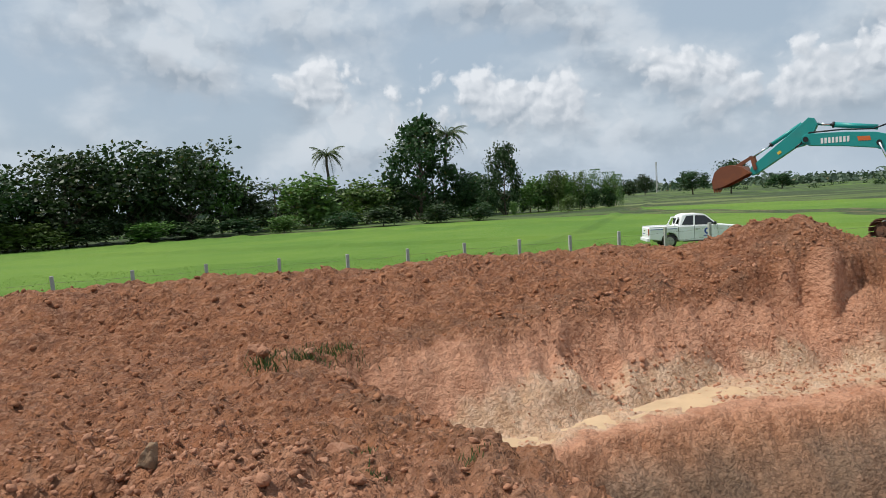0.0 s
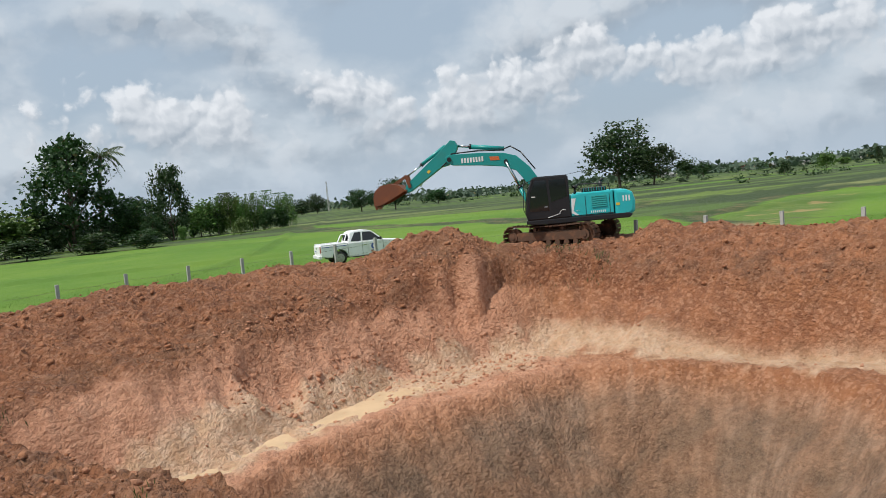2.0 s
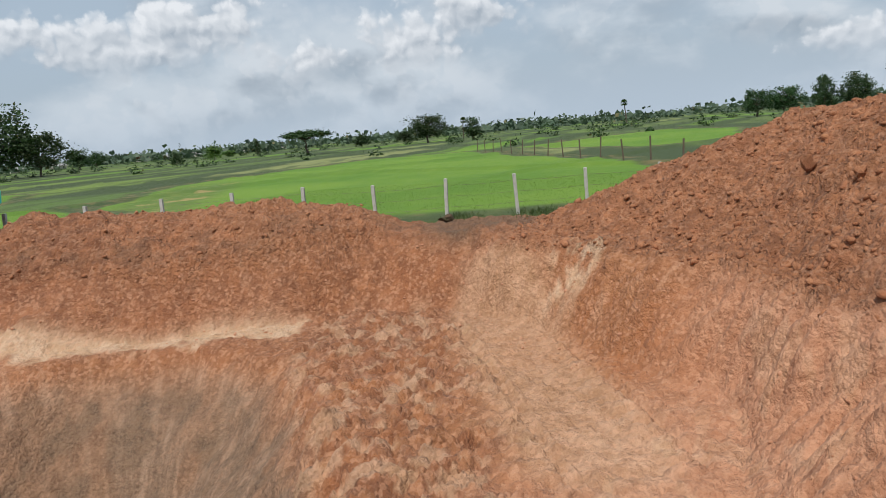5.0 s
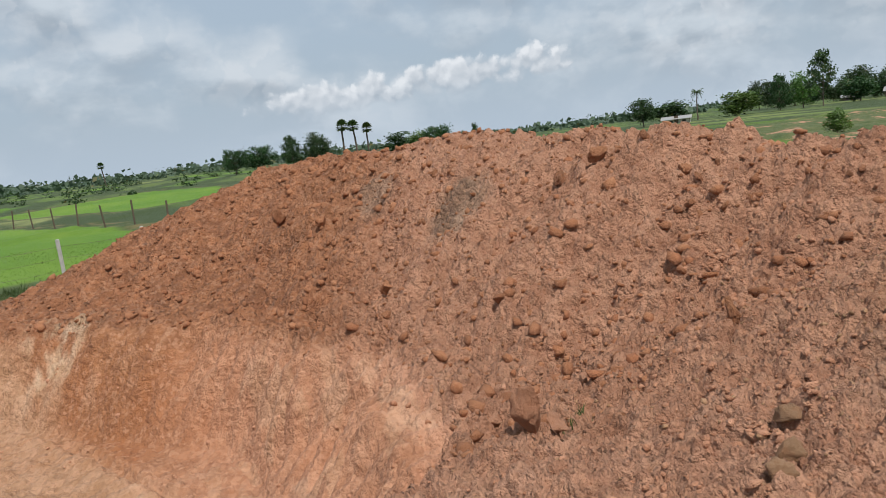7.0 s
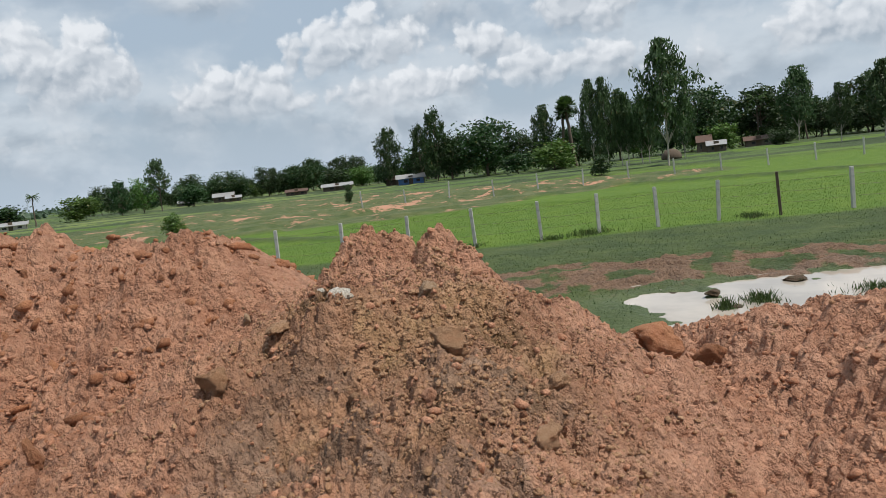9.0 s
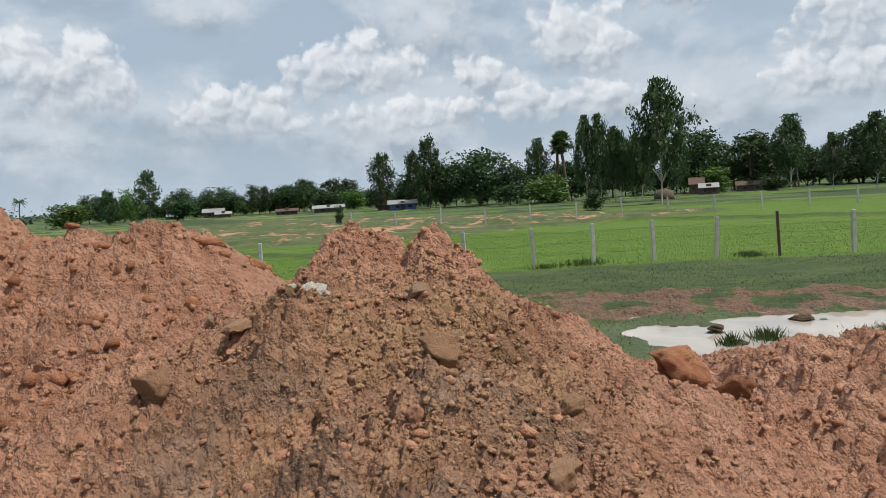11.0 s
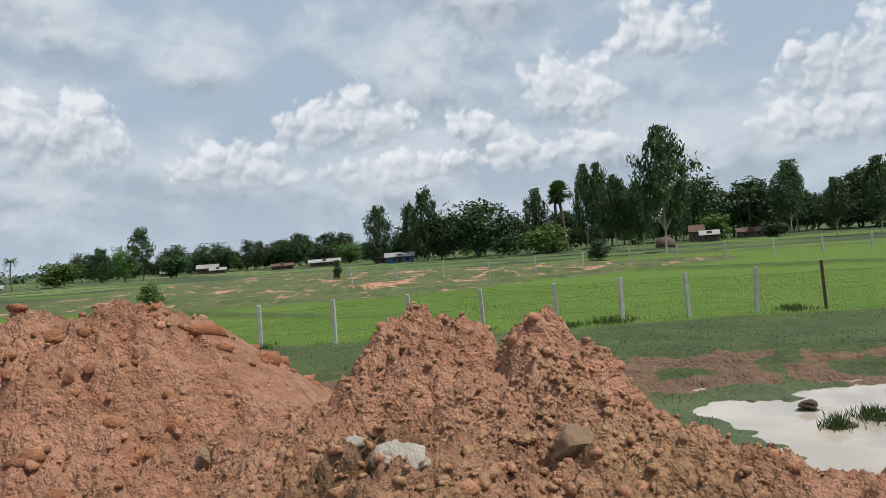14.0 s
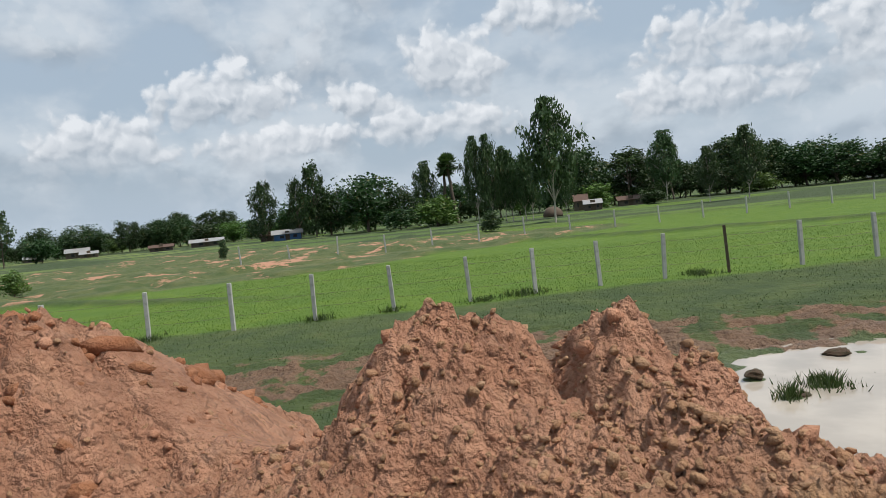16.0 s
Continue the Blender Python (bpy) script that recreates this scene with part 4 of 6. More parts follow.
def ring(bm, centre, r, w, sides=20, hole=0.0):
    """A wheel disc standing along x, its axle along y."""
    tube(bm, (centre[0], centre[1] - w / 2, centre[2]), (centre[0], centre[1] + w / 2, centre[2]), r, sides=sides)
    return bm


def cylinder_pair(parent, name, a, b, y, r, split=0.6, label=""):
    a, b = Vector((a[0], y, a[1])), Vector((b[0], y, b[1]))
    mid = a.lerp(b, split)
    body = part(name, tube(B(), a, mid, r, sides=14), mat_teal, parent, label, True)
    rod = tube(B(), mid, b, r * 0.55, sides=12)
    part("piston_rod", rod, mat_chrome, body, "polished steel rod", True)
    collar = tube(B(), mid - (b - a).normalized() * 0.06, mid + (b - a).normalized() * 0.02, r * 1.18, sides=14)
    part("collar", collar, mat_black, body, "", True)
    return body


def bars(parent, name, mat, at, size, y, gap, count, label):
    """Writing that cannot be lettered: plain upright bars."""
    bm = B()
    for k in range(count):
        x = at[0] - k * gap
        box(bm, (size[0], 0.006, size[1]), (x, y, at[1] + 0.015 * k * 0), bevel=0.0)
    return part(name, bm, mat, parent, label)


def excavator(m):
    ex = thing("excavator", m, "teal crawler excavator with black cab and muddy bucket", "excavator")
    shoe = B()
    box(shoe, (0.165, 0.60, 0.028), bevel=0.006)
    box(shoe, (0.025, 0.60, 0.03), (-0.05, 0, 0.026))
    box(shoe, (0.02, 0.60, 0.022), (0.0, 0, 0.022))
    box(shoe, (0.02, 0.60, 0.022), (0.05, 0, 0.022))
    shoe_me = bpy.data.meshes.new("track_shoe")
    shoe.to_mesh(shoe_me)
    shoe.free()
    shoe_me.materials.append(mat_muddy)
    half, r = 1.55, 0.40
    length = 4 * half + 2 * math.pi * r
    for side in (1, -1):
        y = side * 1.15
        fr = B()
        slab(fr, [(-1.35, 0.22), (1.35, 0.22), (1.5, 0.36), (1.35, 0.56), (-1.35, 0.60), (-1.5, 0.40)], y - 0.19, y + 0.19, 0.03)
        track = part("track", fr, mat_muddy, ex, "mud-caked crawler track")
        count = 45
        for k in range(count):
            s = k * length / count
            if s < 2 * half:
                x, z, a = -half + s, r * 2, 0
            elif s < 2 * half + math.pi * r:
                q = (s - 2 * half) / r
                x, z, a = half + r * math.sin(q), r + r * math.cos(q), math.degrees(q)
            elif s < 4 * half + math.pi * r:
                x, z, a = half - (s - 2 * half - math.pi * r), 0.0, 180
            else:
                q = (s - 4 * half - math.pi * r) / r
                x, z, a = -half - r * math.sin(q), r - r * math.cos(q), 180 + math.degrees(q)
            z -= 0.05 * math.sin(math.pi * (x + half) / (2 * half)) if s < 2 * half else 0
            ob = new("track_shoe", shoe_me)
            ob.parent = track
            ob.matrix_basis = pose(x, y, z + 0.03, 0, a, 0)
        for x, rr, nm in ((half, 0.34, "idler"), (-half, 0.35, "sprocket")):
            bm = ring(B(), (x, y, r), rr, 0.16, 24)
            ring(bm, (x, y, r), rr * 0.55, 0.44, 18)
            ring(bm, (x, y, r), rr * 0.25, 0.5, 12)
            if nm == "sprocket":
                for k in range(16):
                    a = k * math.pi / 8
                    box(bm, (0.07, 0.08, 0.08), (x + 0.36 * math.cos(a), y, r + 0.36 * math.sin(a)), (0, -math.degrees(a), 0))
            part(nm, bm, mat_muddy, track)
        for k in range(7):
            part("roller", ring(B(), (-1.15 + k * 0.385, y, 0.14), 0.11, 0.42, 14), mat_muddy, track)
        for x in (-0.6, 0.6):
            part("carrier_roller", ring(B(), (x, y, 0.68), 0.07, 0.3, 12), mat_muddy, track)
    car = B()
    box(car, (1.5, 1.8, 0.35), (0, 0, 0.55), bevel=0.06)
    tube(car, (0, 0, 0.62), (0, 0, 0.92), 0.62, sides=28)
    part("undercarriage", car, mat_muddy, ex)
    deck = slab(B(), [(1.35, 0.92), (1.35, 1.06), (-2.6, 1.06), (-2.75, 0.98), (-2.6, 0.86), (0.9, 0.86)], -1.3, 1.32, 0.03)
    part("deck", deck, mat_black, ex, "black deck plate")
    # engine house, counterweight
    hood = slab(B(), [(-0.42, 1.06), (-0.42, 1.90), (-0.70, 1.98), (-2.05, 1.98), (-2.05, 1.06)], -1.27, 1.28, 0.06)
    house = part("engine_house", hood, mat_teal_pale, ex)
    for k in range(6):
        bm = box(B(), (0.58, 0.02, 0.05), (-1.50, 1.29, 1.40 + 0.08 * k), (18, 0, 0))
        part("vent_slat", bm, mat_teal, house)
    for x in (-0.98, -1.9):
        part("panel_seam", box(B(), (0.018, 0.012, 0.78), (x, 1.283, 1.45)), mat_black, house)
    part("lower_trim", box(B(), (1.6, 0.016, 0.03), (-1.22, 1.284, 1.10)), mat_black, house)
    stripe = slab(B(), [(-0.45, 1.78), (-0.62, 1.78), (-0.50, 1.30), (-0.70, 1.12), (-0.62, 1.10), (-0.42, 1.22)], 1.283, 1.290)
    part("stripe", stripe, mat_decal, house, "white curved stripe")
    bars(house, "marking", mat_decal, (-1.18, 1.20), (0.035, 0.085), 1.288, 0.075, 8, "row of pale marking bars")
    bars(house, "small_marking", mat_decal, (-0.62, 1.30), (0.012, 0.03), 1.288, 0.03, 5, "tiny pale marking")
    cw = slab(B(), [(-2.08, 0.95), (-2.08, 1.98), (-2.55, 1.96), (-2.78, 1.84), (-2.88, 1.5), (-2.84, 1.1), (-2.6, 0.92)], -1.3, 1.3, 0.12)
    weight = part("counterweight", cw, mat_teal_pale, ex, "", False)
    bars(weight, "marking", mat_decal, (-2.42, 1.62), (0.05, 0.22), 1.304, 0.11, 3, "large pale marking bars")
    part("warning_label", box(B(), (0.13, 0.008, 0.10), (-2.2, 1.304, 1.42)), mat_yellow, weight, "small yellow label")
    ven = B()
    box(ven, (0.95, 0.95, 0.16), (-1.35, 0.55, 2.06), bevel=0.03)
    raised = part("top_vent", ven, mat_black, ex, "black louvred engine cover")
    for k in range(9):
        part("vent_slat", box(B(), (0.03, 0.012, 0.12), (-0.95 - 0.1 * k, 1.03, 2.07)), mat_teal, raised)
    part("exhaust_pipe", tube(tube(B(), (-1.7, -0.6, 1.95), (-1.7, -0.6, 2.35), 0.07), (-1.7, -0.6, 2.35), (-1.82, -0.6, 2.45), 0.06), mat_black, ex, "", True)
    part("air_filter", tube(tube(B(), (-0.62, 0.9, 1.95), (-0.62, 0.9, 2.18), 0.05), (-0.62, 0.9, 2.18), (-0.62, 0.9, 2.28), 0.12, 0.10), mat_black, ex, "", True)
    rail = B()
    for a, b in (((-0.55, 1.2, 1.95), (-0.75, 1.2, 2.32)), ((-0.75, 1.2, 2.32), (-1.9, 1.2, 2.25)), ((-1.9, 1.2, 2.25), (-1.95, 1.2, 1.97)), ((-0.6, -1.2, 1.95), (-0.8, -1.2, 2.32)), ((-0.8, -1.2, 2.32), (-1.9, -1.2, 2.25))):
        tube(rail, a, b, 0.016, sides=8)
    part("handrail", rail, mat_black, ex)
    # right-hand tank box, in front of the engine
    tank = slab(B(), [(-0.42, 1.06), (-0.42, 1.85), (0.35, 1.85), (0.9, 1.55), (1.1, 1.06)], -1.27, -0.5, 0.05)
    part("tank_box", tank, mat_teal, ex)
    # cab
    cabb = slab(B(), [(1.30, 1.06), (1.36, 1.30), (1.26, 2.15), (1.02, 2.70), (0.90, 2.76), (-0.30, 2.74), (-0.38, 2.66), (-0.40, 1.06)], 0.33, 1.30, 0.05)
    cab = part("cab", cabb, mat_black, ex, "black operator cab with tinted windows")
    part("door_glass", slab(B(), [(1.20, 1.40), (1.12, 2.14), (0.92, 2.60), (0.48, 2.60), (0.42, 1.40)], 1.302, 1.312), mat_glass, cab, "dark tinted glass")
    part("side_glass", slab(B(), [(0.34, 1.72), (0.38, 2.60), (-0.26, 2.60), (-0.30, 1.90)], 1.302, 1.312), mat_glass, cab, "dark tinted glass")
    wind = box(B(), (0.012, 0.82, 0.86), (1.335, 0.82, 1.75), (0, -6.5, 0))
    part("windscreen", wind, mat_glass, cab, "dark tinted glass")
    part("upper_windscreen", box(B(), (0.012, 0.80, 0.50), (1.155, 0.82, 2.42), (0, -24, 0)), mat_glass, cab, "dark tinted glass")
    part("door_handle", box(B(), (0.14, 0.03, 0.035), (0.55, 1.32, 1.55), bevel=0.008), mat_alloy, cab)
    part("cab_sticker", box(B(), (0.16, 0.006, 0.035), (1.02, 1.316, 1.98)), mat_decal, cab, "small pale sticker")
    curve = B()
    for k in range(8):
        a0, a1 = k / 8 * 2.2, (k + 1) / 8 * 2.2
        tube(curve, (-0.12 + 0.15 * math.cos(a0), 1.308, 1.24 + 0.15 * math.sin(a0)), (-0.12 + 0.15 * math.cos(a1), 1.308, 1.24 + 0.15 * math.sin(a1)), 0.012, sides=6)
    tube(curve, (0.03, 1.308, 1.24), (0.5, 1.308, 1.12), 0.010, sides=6)
    part("cab_stripe", curve, mat_decal, cab, "thin white curved stripe")
    mir = B()
    tube(mir, (1.3, 1.32, 1.2), (1.42, 1.42, 1.5), 0.014, sides=6)
    tube(mir, (1.42, 1.42, 1.5), (1.36, 1.42, 2.5), 0.014, sides=6)
    tube(mir, (1.36, 1.42, 2.5), (1.0, 1.32, 2.66), 0.014, sides=6)
    part("grab_rail", mir, mat_black, cab)
    part("aerial", tube(B(), (-0.3, 0.5, 2.74), (-1.9, 0.45, 2.95), 0.008, sides=5), mat_black, cab)
    # boom, arm, bucket
    bo = slab(B(), [(0.25, 1.55), (0.62, 1.45), (1.15, 2.35), (1.75, 3.10), (2.35, 3.33), (3.4, 3.47), (4.70, 3.58), (4.95, 3.72), (4.98, 3.92), (4.8, 4.02), (3.4, 3.98), (2.30, 3.88), (1.72, 3.72), (1.15, 3.22), (0.55, 2.35)], -0.28, 0.28, 0.02)
    boom = part("boom", bo, mat_teal, ex, "teal boom with a row of white bars")
    for (x, z) in ((0.45, 1.75), (2.2, 3.5), (4.82, 3.82)):
        part("pivot_pin", ring(B(), (x, 0, z), 0.10, 0.66, 16), mat_black, boom)
    bars(boom, "marking", mat_decal, (4.22, 3.72), (0.085, 0.20), 0.285, 0.135, 8, "large white bars along the boom")
    part("orange_marking", slab(B(), [(2.92, 3.62), (2.96, 3.78), (2.52, 3.76), (2.48, 3.60)], 0.281, 0.288), mat_orange, boom, "orange marking")
    hose = B()
    for a, b in (((4.7, 4.06), (3.5, 4.07)), ((3.5, 4.07), (2.4, 4.0)), ((2.4, 4.0), (1.95, 4.12)), ((1.95, 4.12), (1.5, 3.85)), ((1.5, 3.85), (0.9, 3.1)), ((4.7, 4.06), (5.0, 3.7)), ((5.0, 3.7), (5.2, 3.55))):
        tube(hose, (a[0], 0.18, a[1]), (b[0], 0.18, b[1]), 0.028, sides=6)
    part("hydraulic_hose", hose, mat_black, boom, "", True)
    for y in (0.42, -0.42):
        cylinder_pair(ex, "boom_cylinder", (1.05, 1.15), (2.2, 3.50), y, 0.085, 0.55)
    cylinder_pair(ex, "arm_cylinder", (2.25, 4.05), (4.40, 4.36), 0.0, 0.095, 0.74)
    ar = slab(B(), [(4.38, 4.34), (4.52, 4.58), (4.72, 4.62), (5.2, 4.22), (6.72, 3.00), (6.84, 2.78), (6.74, 2.62), (6.56, 2.68), (5.2, 3.55), (4.92, 3.60), (4.72, 3.72)], -0.17, 0.17, 0.02)
    arm = part("arm", ar, mat_teal, ex)
    part("arm_label", box(B(), (0.14, 0.008, 0.10), (5.75, 0.176, 3.42), (0, 38, 0)), mat_yellow, arm, "small yellow label")
    cylinder_pair(ex, "bucket_cylinder", (4.98, 4.42), (6.72, 3.32), 0.0, 0.075, 0.62)
    link = B()
    for y in (0.2, -0.2):
        slab(link, [(6.66, 3.36), (6.80, 3.38), (6.66, 2.84), (6.54, 2.86)], y - 0.03, y + 0.03)
        slab(link, [(6.70, 3.40), (6.80, 3.28), (7.30, 2.94), (7.36, 3.04)], y - 0.03, y + 0.03)
    part("bucket_linkage", link, mat_rust, ex)
    # bucket: curved shell with side plates, teeth, heaped soil inside
    prof = [(6.72, 2.74), (7.02, 2.98), (7.40, 3.08), (7.78, 3.02), (8.02, 2.82), (8.12, 2.52), (8.10, 2.28), (8.02, 2.20)]
    bk = B()
    slab(bk, prof + [(x - 0.05 * (x - 7.3), z - 0.06) for x, z in prof[::-1]], -0.58, 0.58, 0.0)
    for y in (-0.58, 0.58):
        slab(bk, prof + [(7.78, 2.24), (7.4, 2.40), (7.0, 2.60)], y - 0.02, y + 0.02)
    bucket = part("bucket", bk, mat_rust, ex, "rust-brown soil-coated digging bucket")
    for k in range(5):
        y = -0.5 + 0.25 * k
        bm = slab(B(), [(8.06, 2.30), (8.12, 2.26), (8.06, 2.04), (7.99, 2.22)], y - 0.05, y + 0.05)
        part("tooth", bm, mat_rust, bucket)
    # the crawler frame stands turned against the upper body
    for ob in ex.children:
        if ob.name.startswith(("track", "undercarriage")):
            ob.matrix_basis = pose(0, 0, 0, 0, 0, -25)
    # the working gear stands drawn in a little
    fixed = ("track", "undercarriage", "deck", "engine_house", "counterweight", "top_vent", "exhaust", "air_filter", "handrail", "tank", "cab")
    for ob in ex.children_recursive:
        top = ob if ob.parent == ex else ob.parent
        if ob.type == "MESH" and not top.name.startswith(fixed):
            for v in ob.data.vertices:
                x = v.co.x
                v.co.x = x if x < 0.6 else 0.6 + (x - 0.6) * 0.885 if x < 4.9 else x - 0.495
    return ex


excavator(pose(17.15, 24.85, zat(17.15, 24.85) - 0.02, 0, 0, 146))

# ---- pickup ----


def pickup(m):
    car = thing("pickup_truck", m, "white extended-cab pickup truck parked on grass behind the soil berm", "pickup truck")
    hw = 0.90

    def arch(cx, r=0.44, z0=0.42):
        return [(cx - r * math.cos(a), 0.40 + r * math.sin(a)) for a in np.linspace(0.06, math.pi - 0.06, 11)]

    side = [(-2.58, 0.52)] + arch(-1.50) + [(-0.95, 0.36), (1.05, 0.36)] + arch(1.62) + [(2.25, 0.40), (2.52, 0.48), (2.58, 0.72), (2.50, 0.92), (2.20, 1.03), (1.25, 1.14), (1.02, 1.16),
            (-1.02, 1.16), (-1.04, 1.13), (-2.55, 1.13), (-2.60, 1.05)]
    body = part("body", slab(B(), side, -hw, hw, 0.05), mat_white, car)
    # cabin, narrower towards the roof
    bm = B()
    low = [(1.10, 1.14), (-1.00, 1.14)]
    roof = [(0.42, 1.72), (0.15, 1.78), (-0.55, 1.78), (-0.82, 1.70)]
    prof = [low[0], roof[0], roof[1], roof[2], roof[3], low[1]]
    rings = []
    for s in (-1, 1):
        rings.append([bm.verts.new((x, s * (0.86 - 0.22 * (z - 1.14)), z)) for x, z in prof])
    bm.faces.new(rings[0])
    bm.faces.new(rings[1][::-1])
    for i in range(len(prof)):
        j = (i + 1) % len(prof)
        bm.faces.new((rings[0][i], rings[0][j], rings[1][j], rings[1][i]))
    bmesh.ops.bevel(bm, geom=[e for e in bm.edges], offset=0.035, segments=2, affect="EDGES")
    cabin = part("cabin", bm, mat_white, car)

    def pane(name, pts, s):
        b2 = B()
        fs = [b2.verts.new((x, s * (0.866 - 0.22 * (z - 1.14)), z)) for x, z in pts]
        bk = [b2.verts.new((x, s * (0.852 - 0.22 * (z - 1.14)), z)) for x, z in pts]
        b2.faces.new(fs)
        b2.faces.new(bk[::-1])
        for i in range(len(pts)):
            j = (i + 1) % len(pts)
            b2.faces.new((fs[i], fs[j], bk[j], bk[i]))
        part(name, b2, mat_glass, cabin, "dark tinted glass")

    for s in (-1, 1):
        pane("door_window", [(0.92, 1.19), (0.40, 1.66), (-0.10, 1.69), (-0.16, 1.19)], s)
        pane("rear_window", [(-0.26, 1.19), (-0.20, 1.69), (-0.56, 1.69), (-0.84, 1.22)], s)
        part("door_seam", box(B(), (0.016, 0.01, 0.72), (-0.20, s * (hw + 0.002), 0.80)), mat_black, body)
        part("door_seam", box(B(), (0.016, 0.01, 0.70), (1.02, s * (hw + 0.002), 0.80)), mat_black, body)
        part("bed_seam", box(B(), (0.02, 0.01, 0.72), (-1.03, s * (hw + 0.002), 0.78)), mat_black, body)
        part("door_handle", box(B(), (0.20, 0.03, 0.04), (-0.02, s * (hw + 0.012), 0.98), bevel=0.01), mat_chrome, body)
        part("side_step", box(B(), (1.7, 0.16, 0.05), (0.05, s * 0.86, 0.34), bevel=0.015), mat_black, car)
        part("side_stripe", box(B(), (1.4, 0.006, 0.03), (-1.8, s * (hw + 0.003), 1.04)), mat_blue, body, "thin dark stripe")
        part("arch_trim", box(B(), (0.5, 0.006, 0.02), (2.2, s * (hw + 0.003), 0.86)), mat_blue, body)
        part("mirror", box(box(B(), (0.10, 0.20, 0.17), (0.86, s * 1.02, 1.24), bevel=0.03), (0.05, 0.14, 0.03), (0.86, s * 0.92, 1.18)), mat_black, car)
        part("headlight", box(B(), (0.32, 0.22, 0.17), (2.34, s * 0.76, 0.86), bevel=0.04), mat_lamp, car)
        part("tail_light", box(B(), (0.07, 0.14, 0.36), (-2.575, s * 0.82, 0.92), bevel=0.02), mat_red, car)
    emblem = B()
    tube(emblem, (0.48, -hw - 0.006, 0.84), (0.48, -hw + 0.002, 0.84), 0.17, sides=28)
    em = part("door_emblem", emblem, mat_blue, body, "round blue door emblem")
    part("emblem_ring", tube(B(), (0.48, -hw - 0.009, 0.84), (0.48, -hw - 0.005, 0.84), 0.085, sides=20), mat_decal, em)
    part("emblem_caption", box(B(), (0.44, 0.006, 0.05), (0.48, -hw - 0.003, 0.60)), mat_blue, body, "blue bar of small writing")
    rear = B()
    fs = [rear.verts.new(v) for v in ((-0.90, 0.62, 1.22), (-0.90, -0.62, 1.22), (-0.855, -0.58, 1.62), (-0.855, 0.58, 1.62))]
    rear.faces.new(fs)
    bmesh.ops.solidify(rear, geom=rear.faces[:], thickness=0.012)
    for v in rear.verts:
        v.co.x -= 0.07
    part("back_window", rear, mat_glass, cabin, "dark tinted glass")
    tg = box(B(), (0.05, 1.56, 0.52), (-2.60, 0, 0.86), bevel=0.02)
    gate = part("tailgate", tg, mat_white, car)
    part("gate_handle", box(B(), (0.02, 0.26, 0.07), (-2.63, 0, 0.98), bevel=0.008), mat_chrome, gate)
    part("gate_badge", box(B(), (0.01, 0.5, 0.05), (-2.628, 0.3, 0.80)), mat_blue, gate)
    part("rear_bumper", box(B(), (0.18, 1.74, 0.18), (-2.62, 0, 0.50), bevel=0.03), mat_white, car)
    part("number_plate", box(B(), (0.01, 0.36, 0.12), (-2.715, 0, 0.52)), mat_decal, car, "pale blank plate")
    part("front_bumper", box(B(), (0.16, 1.70, 0.28), (2.56, 0, 0.54), bevel=0.05), mat_white, car)
    part("grille", box(B(), (0.05, 0.9, 0.2), (2.57, 0, 0.84), bevel=0.02), mat_black, car)
    for s in (-1, 1):
        part("bed_rail", box(B(), (1.5, 0.07, 0.06), (-1.82, s * 0.85, 1.16), bevel=0.02), mat_white, car)
    bar = B()
    for s in (-1, 1):
        tube(bar, (-1.25, s * 0.78, 1.14), (-1.02, s * 0.66, 1.60), 0.03, sides=10)
        tube(bar, (-1.02, s * 0.66, 1.60), (-1.02, 0, 1.62), 0.03, sides=10)
    part("roll_bar", bar, mat_white, car, "", True)
    under = box(B(), (4.2, 1.2, 0.2), (0, 0, 0.42))
    part("chassis", under, mat_black, car)
    for x in (-1.50, 1.62):
        for s in (-1, 1):
            bm = B()
            tube(bm, (x, s * 0.64, 0.37), (x, s * 0.88, 0.37), 0.37, sides=28)
            bmesh.ops.bevel(bm, geom=[e for e in bm.edges if len(e.link_faces) == 2 and e.calc_face_angle(0) > 1], offset=0.05, segments=3, affect="EDGES")
            wheel = part("wheel", bm, mat_rubber, car, "", True)
            rim = B()
            tube(rim, (x, s * 0.86, 0.37), (x, s * 0.886, 0.37), 0.235, sides=24)
            for k in range(6):
                a = k * math.pi / 3
                box(rim, (0.2, 0.03, 0.055), (x + 0.12 * math.cos(a), s * 0.89, 0.37 + 0.12 * math.sin(a)), (0, -math.degrees(a), 0), 0.008)
            part("rim", rim, mat_alloy, wheel, "grey alloy rim")
    return car


pickup(pose(13.55, 39.9, zat(13.55, 39.9) + 0.02, 0, 0, -4))
# ---- plants ----
seeded = np.random.default_rng(7)


def leaf_cards(centres, size, droop=0.3, slim=0.5):
    """Small four-cornered leaves, each its own island, at the given places."""
    n = len(centres)
    d = seeded.normal(size=(n, 3))
    d[:, 2] = d[:, 2] * 0.6 - droop
    d /= np.linalg.norm(d, axis=1)[:, None]
    s = np.cross(d, seeded.normal(size=(n, 3)))
    s /= np.linalg.norm(s, axis=1)[:, None]
    k = size * seeded.uniform(0.6, 1.3, (n, 1))
    bend = np.cross(d, s) * k * 0.12
    v = np.stack([centres - d * k * 0.5, centres + s * k * slim * 0.5 + bend, centres + d * k * 0.5, centres - s * k * slim * 0.5 + bend], 1)
    return v.reshape(-1, 3), np.arange(4 * n).reshape(-1, 4)


